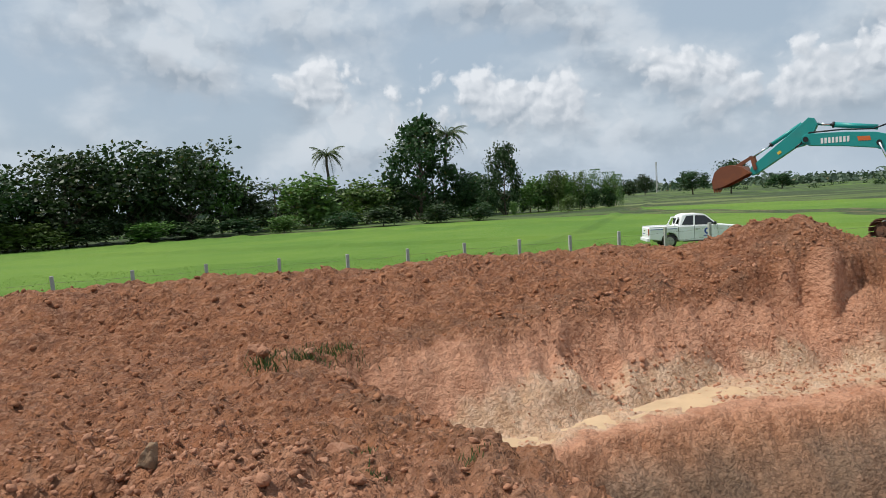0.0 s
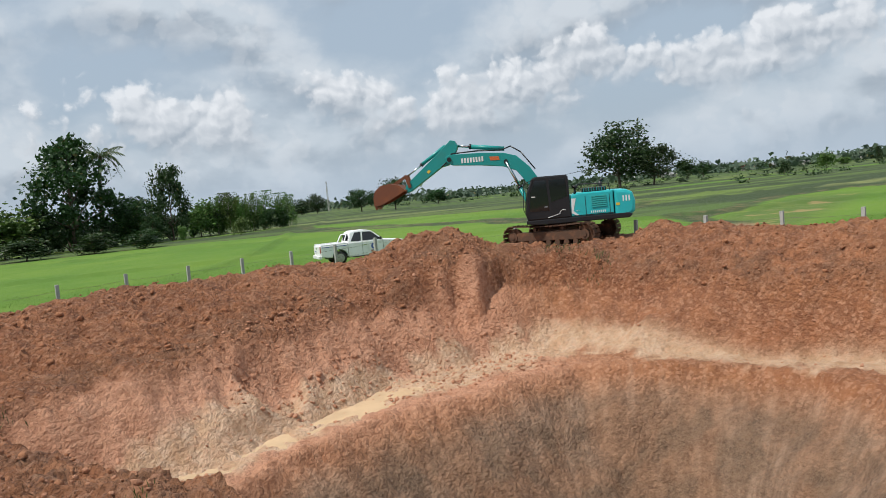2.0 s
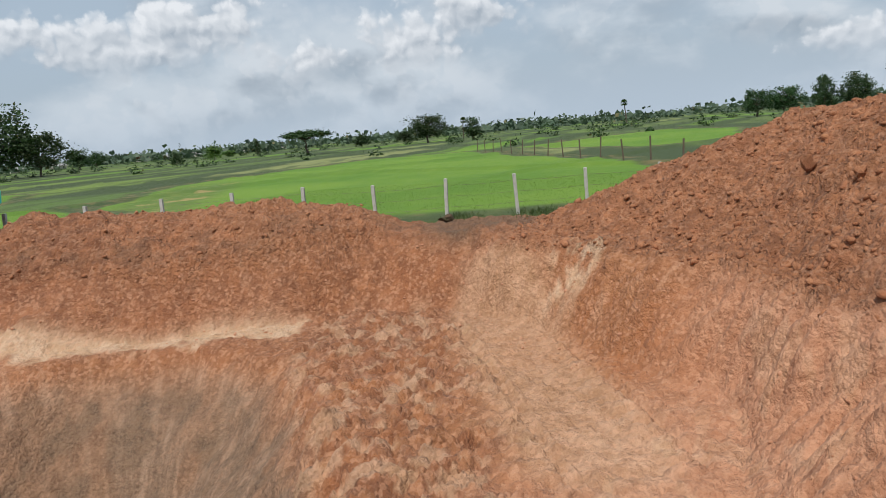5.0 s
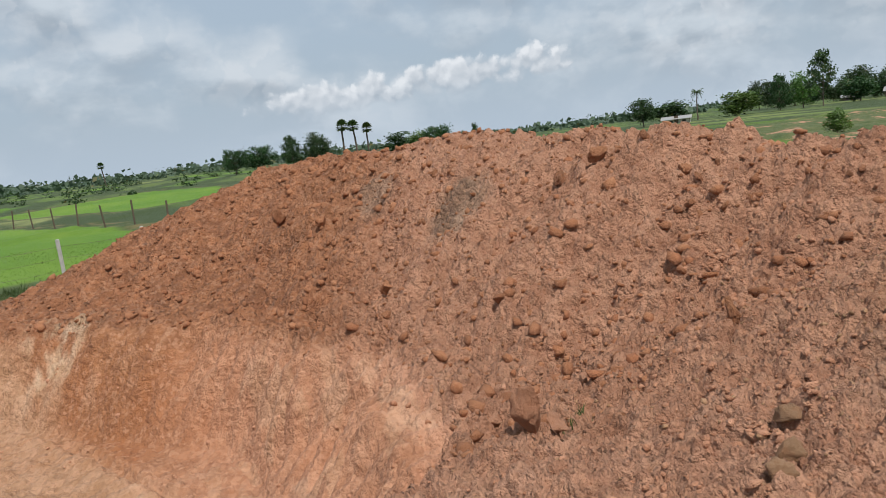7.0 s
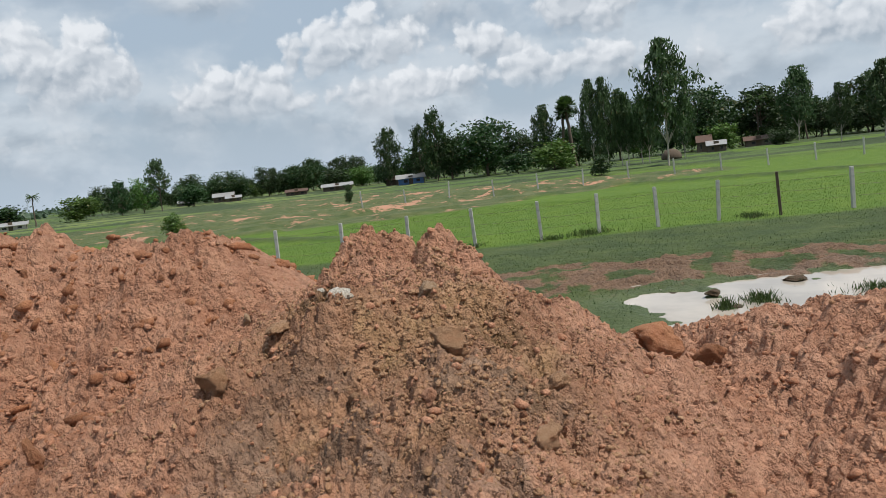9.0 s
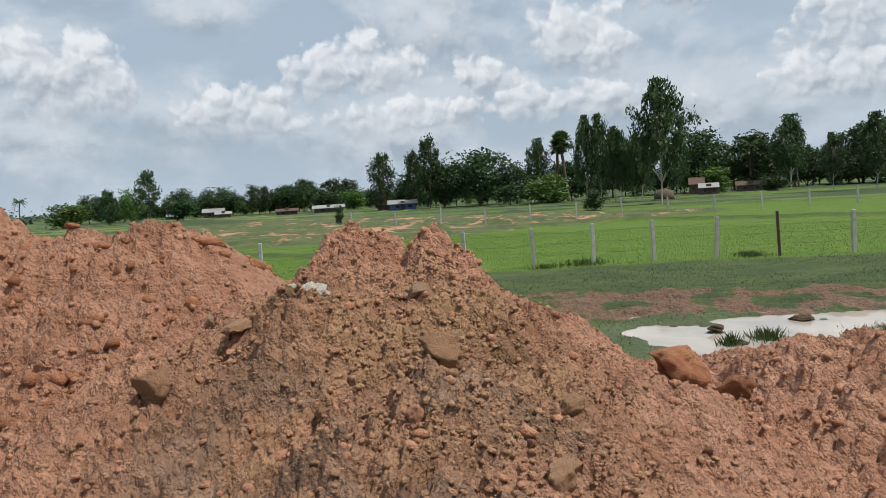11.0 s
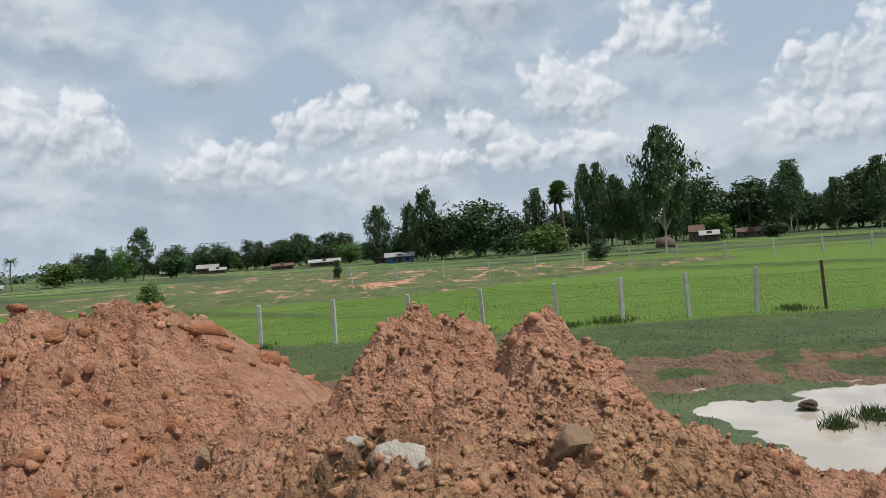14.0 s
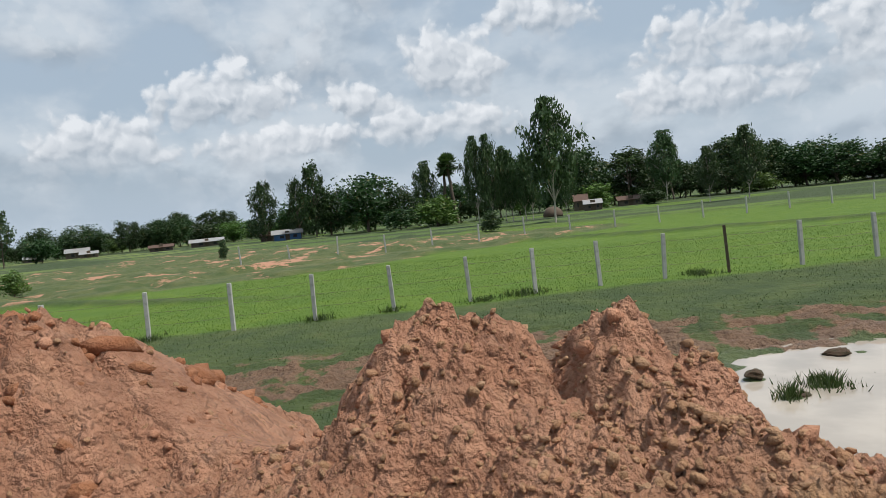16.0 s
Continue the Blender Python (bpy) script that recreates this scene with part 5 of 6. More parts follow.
def raw_mesh(name, verts, quads, mat, smooth=False):
    me = bpy.data.meshes.new(name)
    me.vertices.add(len(verts))
    me.vertices.foreach_set("co", np.asarray(verts, np.float32).ravel())
    k = quads.shape[1]
    me.loops.add(quads.size)
    me.loops.foreach_set("vertex_index", quads.astype(np.int32).ravel())
    me.polygons.add(len(quads))
    me.polygons.foreach_set("loop_start", np.arange(0, quads.size, k, dtype=np.int32))
    if smooth:
        me.polygons.foreach_set("use_smooth", np.ones(len(quads), bool))
    me.update()
    me.materials.append(mat)
    return me


def limb(bm, a, b, r0, r1, wiggle, rnd, steps=4, sides=7):
    pts = [Vector(a).lerp(Vector(b), k / steps) for k in range(steps + 1)]
    for p in pts[1:-1]:
        p += Vector((rnd.uniform(-1, 1), rnd.uniform(-1, 1), rnd.uniform(-0.4, 0.4))) * wiggle
    for k in range(steps):
        tube(bm, pts[k], pts[k + 1], r0 + (r1 - r0) * k / steps, r0 + (r1 - r0) * (k + 1) / steps, sides=sides, caps=False)
    return pts


# form of a unit tree (height 1, width 1): lobes as (offset, height, radius across, radius up), bare trunk, leaf size and number
FORMS = {
    "broad": (0.16, 0.045, 20, 0.36, 0.62, leaf_deep, mat_bark, 4600, 0.050, 0.6),
    "tall": (0.08, 0.040, 22, 0.34, 0.55, leaf_deep, mat_bark, 4600, 0.048, 0.6),
    "fresh": (0.14, 0.040, 16, 0.34, 0.60, leaf_fresh, mat_bark, 2300, 0.060, 0.6),
    "bush": (0.02, 0.030, 18, 0.38, 0.50, leaf_fresh, mat_bark, 2100, 0.070, 0.6),
    "shrub": (0.02, 0.030, 18, 0.38, 0.50, leaf_deep, mat_bark, 2100, 0.070, 0.6),
    "airy": (0.22, 0.030, 28, 0.30, 0.62, leaf_grey, mat_bark_pale, 5200, 0.056, 0.42),
    "tiered": (0.25, 0.035, 14, 0.26, 0.62, leaf_grey, mat_bark, 2200, 0.055, 0.6),
    "umbrella": (0.42, 0.060, 22, 0.28, 0.72, leaf_deep, mat_bark, 2600, 0.055, 0.6),
    "reed": (0.02, 0.020, 20, 0.24, 0.50, leaf_fresh, mat_bark_pale, 2000, 0.065, 0.32),
}


def unit_tree(kind, seed):
    """A tapered trunk with limbs, and a crown of leaf clumps round the limb ends; one unit high and about one wide."""
    bare, girth, lobes, lobe, mid, leaf, bark, count, size, slim = FORMS[kind]
    rnd = random.Random(seed)
    root = new(kind + "_tree")
    wood = B()
    top = Vector((rnd.uniform(-0.04, 0.04), rnd.uniform(-0.04, 0.04), 0.80 if kind not in ("umbrella",) else 0.6))
    spine = limb(wood, (0, 0, -0.03), top, girth * 0.5, girth * 0.14, 0.02, rnd, 4, 6)
    centres = []
    for k in range(lobes):
        f = (k + 0.5) / lobes
        a = k * 2.4 + rnd.uniform(-0.5, 0.5)
        if kind == "umbrella":
            z, reach, flat = 0.76 + 0.12 * (1 - f) + rnd.uniform(-0.03, 0.03), 0.40 * math.sqrt(f), 0.38
        elif kind == "tiered":
            z, reach, flat = 0.34 + 0.6 * f, 0.34 * (1 - 0.7 * f) * rnd.uniform(0.6, 1.1), 0.3
        elif kind == "airy":
            z, reach, flat = bare + 0.08 + (0.86 - bare) * f, 0.36 * math.sin(math.pi * min(0.12 + f * 0.86, 1)) * rnd.uniform(0.4, 1.1), 1.1
        elif kind == "tall":
            z, reach, flat = bare + 0.06 + (0.84 - bare) * f, 0.34 * math.sin(math.pi * (0.22 + 0.70 * f)) * rnd.uniform(0.6, 1.1), 0.75
        elif kind == "reed":
            z, reach, flat = rnd.uniform(0.25, 0.86), rnd.uniform(0.05, 0.36), 2.0
        elif kind in ("bush", "shrub"):
            z, reach, flat = rnd.uniform(0.18, 0.78), rnd.uniform(0.06, 0.36), 0.85
            reach *= 1.1 - 0.7 * z
        else:
            z, reach, flat = bare + 0.12 + (0.72 - bare) * f, 0.37 * math.sin(math.pi * (0.25 + 0.62 * f)) * rnd.uniform(0.5, 1.15), 0.72
        p = Vector((math.cos(a) * reach, math.sin(a) * reach, z))
        base = min(spine, key=lambda s: abs(s.z - max(z - 0.22, bare * 0.9)))
        limb(wood, base, p, girth * 0.22, girth * 0.05, 0.02, rnd, 2, 4)
        r = lobe * rnd.uniform(0.65, 1.15) * (0.75 if kind in ("tall", "airy") else 1)
        sub = 10
        for j in range(sub):
            q = Vector((rnd.gauss(0, 1), rnd.gauss(0, 1), rnd.gauss(0, 1)))
            q = q.normalized() * r * rnd.uniform(0.45, 1.0) * 0.62
            centres.append((p + Vector((q.x, q.y, q.z * flat)), r * rnd.uniform(0.16, 0.34)))
    pick = seeded.integers(0, len(centres), count)
    cpos = np.array([tuple(c[0]) for c in centres])[pick]
    crad = np.array([c[1] for c in centres])[pick][:, None]
    pts = cpos + seeded.normal(size=(count, 3)) * crad * 0.72 * np.array([1, 1, 0.8 if kind != "reed" else 2.0])
    pts[:, 2] = np.clip(pts[:, 2], 0.01, 1.0)
    v, q = leaf_cards(pts, size, 0.8 if kind in ("airy", "reed") else 0.25, slim)
    crown = new("crown", raw_mesh("crown", v, q, leaf))
    crown.parent = root
    trunk = part("trunk", wood, bark, root, "", True)
    return root


def frond(length, droop, rise, leaflets, rnd):
    """One feather frond along +x: an arched rib and paired leaflets."""
    rib, quads, verts = [], [], []
    for k in range(9):
        s = k / 8
        rib.append(np.array([length * s * (1 - 0.15 * droop * s), 0, length * (rise * s - droop * s * s)]))
    for k in range(8):
        a, b = rib[k], rib[k + 1]
        wd = 0.02 * length * (1 - k / 9)
        o = len(verts)
        verts += [a + (0, wd, 0), a - (0, wd, 0), b - (0, wd * 0.8, 0), b + (0, wd * 0.8, 0)]
        quads.append((o, o + 1, o + 2, o + 3))
    for k in range(leaflets):
        s = 0.12 + 0.88 * k / leaflets
        i = min(int(s * 8), 7)
        p = rib[i] + (rib[i + 1] - rib[i]) * (s * 8 - i)
        ln = length * 0.24 * math.sin(math.pi * (0.15 + 0.8 * s)) * rnd.uniform(0.8, 1.15)
        for side in (1, -1):
            tip = p + np.array([ln * 0.5, side * ln * 0.8, -ln * rnd.uniform(0.35, 0.8)])
            w2 = np.array([0.022 * length, 0, 0])
            o = len(verts)
            verts += [p - w2, p + w2, tip + w2 * 0.3, tip - w2 * 0.3]
            quads.append((o, o + 1, o + 2, o + 3))
    return np.array(verts), np.array(quads)


def unit_palm(kind, seed):
    """A coconut palm (feather fronds) or a sugar palm (stiff round head of fans); one unit high."""
    rnd = random.Random(seed)
    root = new(kind + "_palm")
    wood = B()
    head = Vector((rnd.uniform(-0.08, 0.08), rnd.uniform(-0.08, 0.08), 0.80))
    limb(wood, (0, 0, -0.02), head, 0.022 if kind == "coco" else 0.026, 0.014 if kind == "coco" else 0.02, 0.012, rnd, 7, 9)
    part("trunk", wood, mat_bark, root, "", True)
    vs, qs, o = [], [], 0
    count = 22 if kind == "coco" else 34
    for k in range(count):
        a = k * 2.39996 + rnd.uniform(-0.2, 0.2)
        f = (k + 0.5) / count
        if kind == "coco":
            v, q = frond(0.23 * rnd.uniform(0.85, 1.1), 0.45 + 0.75 * f, 0.95 - 0.95 * f, 16, rnd)
        else:
            # fan leaf: stalk and a half-disc of ribs
            el = math.radians(82 - 125 * f)
            v, q = [], []
            c = np.array([math.cos(el), 0, math.sin(el)]) * 0.095
            n_el = np.array([-math.sin(el), 0, math.cos(el)])
            q.append((0, 1, 2, 3))
            v += [np.array([0, 0.004, 0]), np.array([0, -0.004, 0]), c + (0, -0.004, 0), c + (0, 0.004, 0)]
            for j in range(11):
                b = math.radians(-100 + 20 * j)
                d = np.array([math.cos(el), 0, math.sin(el)]) * math.cos(b) + np.array([0, 1, 0]) * math.sin(b)
                tip = c + d * 0.085 + n_el * rnd.uniform(-0.012, 0.008)
                sd = np.cross(d, n_el) * 0.012
                i = len(v)
                v += [c, c + d * 0.05 + sd, tip, c + d * 0.05 - sd]
                q.append((i, i + 1, i + 2, i + 3))
            v, q = np.array(v), np.array(q)
        ca, sa = math.cos(a), math.sin(a)
        v = np.stack([v[:, 0] * ca - v[:, 1] * sa, v[:, 0] * sa + v[:, 1] * ca, v[:, 2]], 1) + np.array(head)
        vs.append(v)
        qs.append(q + o)
        o += len(v)
    crown = new("crown", raw_mesh("crown", np.concatenate(vs), np.concatenate(qs), leaf_palm))
    crown.parent = root
    return root


LABELS = {"broad": ("dark green broad-crowned tree at the field edge", "tree"), "tall": ("tall dense dark green tree in the tree line", "tree"), "fresh": ("light green leafy tree", "tree"),
          "bush": ("light green leafy bush along the field edge", "bush"), "shrub": ("dark green leafy shrub along the tree line", "bush"), "airy": ("slender tree with pale trunk and airy drooping grey-green leaves", "tree"),
          "tiered": ("tall thin tree with tiered sparse branches", "tree"), "umbrella": ("flat-topped umbrella-shaped tree alone in the fields", "tree"), "reed": ("upright light green bamboo clump", "bamboo"),
          "coco": ("coconut palm with feathery drooping fronds", "palm tree"), "sugar": ("sugar palm with round head of fan leaves", "palm tree")}
PLACES = [
    ("broad", [(-57, 97, 8.2, 9.5), (-51, 100, 13.0, 13.0), (-45, 105, 13.4, 11.4), (-37, 108, 13.9, 12.3), (-60, 92, 11.5, 12.7), (85, 309, 8.4, 7.4), (82, 241, 7.8, 9.1), (82, 209, 9.5, 9.0), (143, 178, 18.9, 17.2), (149, 170, 12.0, 12.6), (210, 81, 8.3, 10.8), (225, 227, 6.3, 5.9), (210, -11, 7.1, 6.5), (215, -18, 7.3, 8.3), (203, -33, 8.6, 7.0), (200, -67, 7.1, 8.1), (159, -107, 6.9, 6.5), (153, -187, 8.9, 11.1), (141, -190, 9.2, 7.3), (133, -196, 8.7, 9.1)]),
    ("broad", [(62, -149, 9.8, 8.6), (53, -147, 11.5, 12.6), (46, -150, 8.3, 7.2), (-11, -174, 8.1, 7.9), (-19, -168, 6.0, 7.6), (-29, -172, 5.9, 7.9), (-36, -175, 9.7, 10.8), (-41, -171, 8.6, 11.9), (-49, -177, 5.1, 8.3), (-56, -175, 6.2, 12.5)]),
    ("fresh", [(-34, 112, 11.3, 6.3), (147, -145, 8.8, 6.3)]),
    ("bush", [(-31, 116, 8.1, 7.4), (-21, 118, 8.8, 11.1), (-13, 123, 8.1, 9.6), (-9, 127, 7.1, 7.8), (4, 135, 7.8, 8.3), (16, 135, 6.9, 6.3), (-21, 149, 7.3, 10.4), (-54, 92, 3.9, 9.1), (-51, 94, 3.2, 7.4), (-47, 96, 3.1, 7.4), (-40, 99, 2.9, 8.3), (-35, 101, 2.7, 7.4), (-29, 103, 2.6, 6.6), (-23, 105, 2.6, 5.0), (-15, 106, 2.8, 5.8), (-9, 107, 2.9, 6.6), (-1, 107, 2.7, 5.8), (5, 107, 2.9, 5.0), (113, 245, 5.5, 9.6), (81, 320, 7.1, 10.2)]),
    ("bush", [(230, 97, 4.1, 7.7), (224, 71, 6.6, 6.9), (233, 115, 5.0, 6.8), (207, 217, 7.6, 9.3), (242, 177, 2.7, 6.0), (183, 139, 5.3, 5.3), (138, 115, 3.6, 3.1), (198, -54, 6.3, 9.5), (221, -67, 6.9, 8.9), (163, -118, 5.6, 10.8), (157, -134, 6.2, 11.1), (145, -161, 7.1, 8.3), (116, -189, 6.4, 10.2), (107, -189, 6.1, 8.3), (36, -137, 6.0, 8.6), (41, -130, 3.9, 6.3), (7, -155, 5.2, 6.9), (-2, -165, 4.4, 8.6), (-24, -162, 4.0, 7.4), (17, -84, 2.2, 2.8)]),
    ("bush", [(36, -141, 3.8, 6.5), (46, -78, 2.3, 1.2), (-3, -145, 3.0, 5.4), (45, -48, 2.0, 2.0)]),
    ("coco", [(-27, 118, 8.2, 5.6), (-20, 128, 14.8, 6.0), (-0, 136, 18.3, 6.3), (163, -126, 8.7, 4.7), (10, -165, 10.5, 4.9), (4, -170, 10.6, 6.4), (1, -165, 11.1, 6.7), (-4, -170, 10.1, 6.4), (-8, -164, 9.1, 6.2)]),
    ("tall", [(-4, 130, 18.1, 13.0), (11, 130, 12.6, 6.6), (207, 140, 5.3, 1.9), (204, -26, 8.9, 5.4), (187, -73, 6.3, 2.2), (147, -138, 8.8, 5.2), (79, -153, 13.2, 6.3), (70, -151, 12.9, 4.6), (64, -146, 15.2, 6.3)]),
    ("reed", [(19, 135, 6.5, 3.6), (21, 134, 7.0, 3.6), (23, 134, 6.0, 3.6), (25, 134, 6.5, 3.6), (27, 133, 6.8, 3.6), (30, 133, 6.2, 3.6), (31, 132, 5.7, 3.6)]),
    ("umbrella", [(164, 96, 6.1, 11.4)]),
    ("sugar", [(223, 74, 7.0, 4.4), (329, 35, 10.1, 3.6), (197, -39, 11.4, 4.0), (199, -43, 11.1, 4.1), (194, -45, 9.9, 4.0), (37, -147, 12.8, 3.9), (34, -146, 13.9, 4.6)]),
    ("tiered", [(137, -141, 12.8, 6.6)]),
    ("airy", [(40, -146, 12.2, 5.1), (24, -115, 12.9, 3.8), (22, -115, 12.9, 3.8), (20, -116, 11.0, 3.8), (19, -116, 10.4, 3.8), (17, -116, 9.8, 3.8), (16, -116, 9.2, 3.8), (11, -95, 14.5, 6.7), (11, -117, 8.7, 3.5), (-6, -155, 13.2, 6.5), (-10, -122, 8.0, 3.6), (-15, -119, 10.1, 5.2)]),
]
place_rng = random.Random(12)
ALL = {}
for kind, rows in PLACES:
    palm = kind in ("coco", "sugar")
    for n, (x, y, hgt, wid) in enumerate(rows):
        key = kind
        if kind == "bush" and place_rng.random() < 0.45:
            key = "shrub"
        v = n % (3 if not palm else 2)
        hgt = max(hgt, 1.2)
        sxy = wid * 1.25 if not palm else max(hgt, 7.0)
        # nearby trees keep their own scale; the unit tree is stretched to the tree's height and width
        m = pose(x, y, zat(x, y) if abs(x) + abs(y) < 110 else 0.0, 0, 0, place_rng.uniform(0, 360))
        if (key, v) not in ALL:
            ob = ALL[(key, v)] = unit_palm(kind, 31 + v) if palm else unit_tree(key, 50 + 7 * v + len(key))
            tagged(ob, *LABELS[key], group=LABELS[key][1] + "s round the fields")
            ob.matrix_basis = m
            ob.scale = (sxy, sxy, hgt * 1.04)
        else:
            ob = copy_thing(ALL[(key, v)], m)
            ob.scale = (sxy, sxy, hgt * 1.04)

# hedges and groves that close the tree lines
grove = random.Random(77)
for a0, a1, step, lo, hi, d0, d1 in ((-46, 13, 0.75, 3.8, 8.0, 116, 140), (131, 205, 0.85, 6.0, 11.0, 0, 0)):
    a = a0
    while a < a1:
        if d0:
            d = grove.uniform(d0, d1)
        else:
            d = float(np.interp(a, [131, 150, 158, 166, 178, 205], [265, 235, 172, 150, 172, 190])) + grove.uniform(-6, 16)
        key = grove.choice(["broad", "bush", "shrub", "shrub", "tall"])
        ob = copy_thing(grove.choice([m for (k, _), m in ALL.items() if k == key]), pose(d * math.sin(radians(a)), d * math.cos(radians(a)), 0, 0, 0, grove.uniform(0, 360)))
        hgt = grove.uniform(lo, hi) * (1.25 if a > 166 else 1.0) * (0.62 if key in ("bush", "shrub") else 1.0)
        wid = hgt * grove.uniform(0.8, 1.3)
        ob.scale = (wid, wid, hgt)
        a += step * grove.uniform(0.6, 1.4) * 150 / d

# far woods along the horizon, broken by gaps; their leaf colour carries the haze
count = 46000
az = seeded.uniform(radians(-50), radians(215), 1500)
dist = 430 + 900 * seeded.uniform(0, 1, 1500) ** 1.8
keep = gradient_noise(az * 22, dist / 500, 3) > -0.25
az, dist = az[keep], dist[keep]
rad, tall = seeded.uniform(9, 26, len(az)), seeded.uniform(3.0, 7.5, len(az))
pick = seeded.integers(0, len(az), count)
off = seeded.normal(size=(count, 3)) * 0.42
pts = np.stack([np.sin(az[pick]) * dist[pick] + off[:, 0] * rad[pick], np.cos(az[pick]) * dist[pick] + off[:, 1] * rad[pick], np.abs(tall[pick] * 0.42 + off[:, 2] * tall[pick] * 0.6)], 1)
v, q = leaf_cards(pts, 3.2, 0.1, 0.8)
tagged(new("far_woods", raw_mesh("far_woods", v, q, leaf_hazed)), "low tree lines far across the fields, haze tinted into the leaves", "woods", kind="stuff")
# shrubs scattered along the bunds in the middle distance
n = 260
sx, sy = seeded.uniform(108, 380, n), seeded.uniform(-60, 330, n)
pts = np.concatenate([np.stack([a + seeded.normal(size=50) * 0.7, b + seeded.normal(size=50) * 0.7, np.abs(seeded.normal(size=50)) * seeded.uniform(0.4, 0.9)], 1) for a, b in zip(sx, sy)])
v, q = leaf_cards(pts, 0.5, 0.1, 0.7)
tagged(new("bund_shrubs", raw_mesh("bund_shrubs", v, q, leaf_deep)), "small green shrubs scattered along the field bunds", "shrubs", kind="stuff")


def blades(name, xy, lo, hi, width, mat, label, category, lean=0.35, ground=None):
    n = len(xy)
    z = ground_z(xy[:, 0], xy[:, 1]) if ground is None else np.full(n, ground)
    base = np.stack([xy[:, 0], xy[:, 1], z - 0.02], 1)
    a = seeded.uniform(0, 2 * np.pi, n)
    h = seeded.uniform(lo, hi, n)
    out = np.stack([np.cos(a), np.sin(a), 0 * a], 1)
    side = np.stack([-np.sin(a), np.cos(a), 0 * a], 1) * width * seeded.uniform(0.6, 1.3, n)[:, None]
    tip = base + out * (h * lean * seeded.uniform(0.2, 1.2, n))[:, None] + np.array([0, 0, 1]) * h[:, None]
    mid = base * 0.45 + tip * 0.55 - out * (h * 0.08)[:, None]
    v = np.stack([base - side, base + side, mid + side * 0.8, tip], 1).reshape(-1, 3)
    v2 = v.reshape(-1, 4, 3)
    me = raw_mesh(name, v2.reshape(-1, 3), np.arange(4 * n).reshape(-1, 4), mat)
    return tagged(new(name, me), label, category, kind="stuff")


def scatter(n, x0, x1, y0, y1, keep):
    xy = np.stack([seeded.uniform(x0, x1, n), seeded.uniform(y0, y1, n)], 1)
    return xy[keep(xy[:, 0], xy[:, 1])]


def turf(x, y):
    h, t = land(x, y, False)
    return (t["soil"] < 0.35) & (t["rice"] < 0.4) & (h > -0.03)


xy = scatter(60000, -14, 30, -33, -11, turf)
blades("grass", xy, 0.025, 0.09, 0.010, grass_mat, "short rough grass on the trodden ground", "grass", 0.7)


def paddy(x, y):
    h, t = land(x, y, False)
    return (t["soil"] < 0.2) & (t["rice"] > 0.5)


xy = np.concatenate([scatter(36000, -16, 26, -50, -26, paddy), scatter(20000, 24, 44, -6, 26, paddy), scatter(20000, -28, 20, 28, 48, paddy)])
blades("rice_plants", xy, 0.04, 0.10, 0.012, rice_mat, "young bright green rice plants in the plots", "rice", 0.4)
# weeds at the feet of the posts, and tufts in the puddle and on the heaps
weed = []
for x, y, r, n in ((13.2, -27.1, 0.5, 260), (6.9, -29.5, 0.8, 500), (1.2, -31.2, 0.6, 320), (8.2, -28.9, 0.5, 200), (26.0, 8.0, 0.8, 300), (26.6, 5.2, 1.0, 500), (27.6, 3.2, 1.2, 600), (28.6, 1.0, 1.0, 500),
                   (0.9, -17.0, 0.42, 420), (-1.2, -17.6, 0.9, 700), (1.5, -16.4, 0.25, 160), (-3.2, 15.6, 0.5, 200), (-2.6, 16.6, 0.6, 220), (-3.8, 14.7, 0.4, 160), (14.9, 21.7, 0.8, 120), (15.6, 20.6, 0.6, 90), (18, -25, 0.6, 260), (11, -27.9, 0.4, 160)):
    weed.append(seeded.normal(size=(n, 2)) * r * 0.5 + (x, y))
blades("weeds", np.concatenate(weed), 0.06, 0.26, 0.008, grass_mat, "tufts of weeds by the posts and the water", "weeds", 0.6)

sprig = [seeded.normal(size=(n, 2)) * r * 0.5 + (x, y) for x, y, r, n in ((4.4, -2.4, 0.14, 50), (-0.7, 6.0, 0.14, 50), (0.1, 6.6, 0.14, 40), (-0.9, 6.6, 0.2, 40), (5.9, -3.9, 0.12, 40))]
blades("sprigs", np.concatenate(sprig), 0.03, 0.12, 0.005, grass_mat, "small green sprigs on the bare soil", "weeds", 0.8)

# ---- houses and farm clutter ----


def hut(x, y, turn, size, wall, roof, label, posts=True):
    lx, ly, hz = (k * 0.52 for k in size)
    h = thing("house", pose(x, y, 0, 0, 0, turn), label, "house", "farm houses")
    wl = B()
    box(wl, (lx, ly, hz * 0.62), (0, 0, hz * 0.31))
    part("wall", wl, wall, h)
    for s in (1, -1):
        rf = slab(B(), [(0, 0), (0, 0.06), (ly * 0.72, -hz * 0.42 + 0.06), (ly * 0.72, -hz * 0.42)], -lx * 0.58, lx * 0.58)
        o = part("roof", rf, roof, h, "sloping sheet roof")
        o.matrix_basis = pose(0, 0, hz, 0, 0, 90 * s)
    for k, xk in enumerate((-lx * 0.28, lx * 0.2)):
        wn = box(B(), (lx * 0.14, 0.06, hz * 0.26), (xk, ly * 0.5, hz * 0.34))
        part("window", wn, mat_black, h)
        wn = box(B(), (lx * 0.14, 0.06, hz * 0.26), (xk, -ly * 0.5, hz * 0.34))
        part("window", wn, mat_black, h)
    part("door", box(B(), (0.9, 0.08, 1.9), (0, ly * 0.5, 0.95)), mat_oldwood, h)
    if posts:
        for sx2 in (-1, 1):
            part("porch_post", tube(B(), (sx2 * lx * 0.5, ly * 0.66, 0), (sx2 * lx * 0.5, ly * 0.66, hz * 0.62), 0.07, sides=8), mat_oldwood, h)
    return h


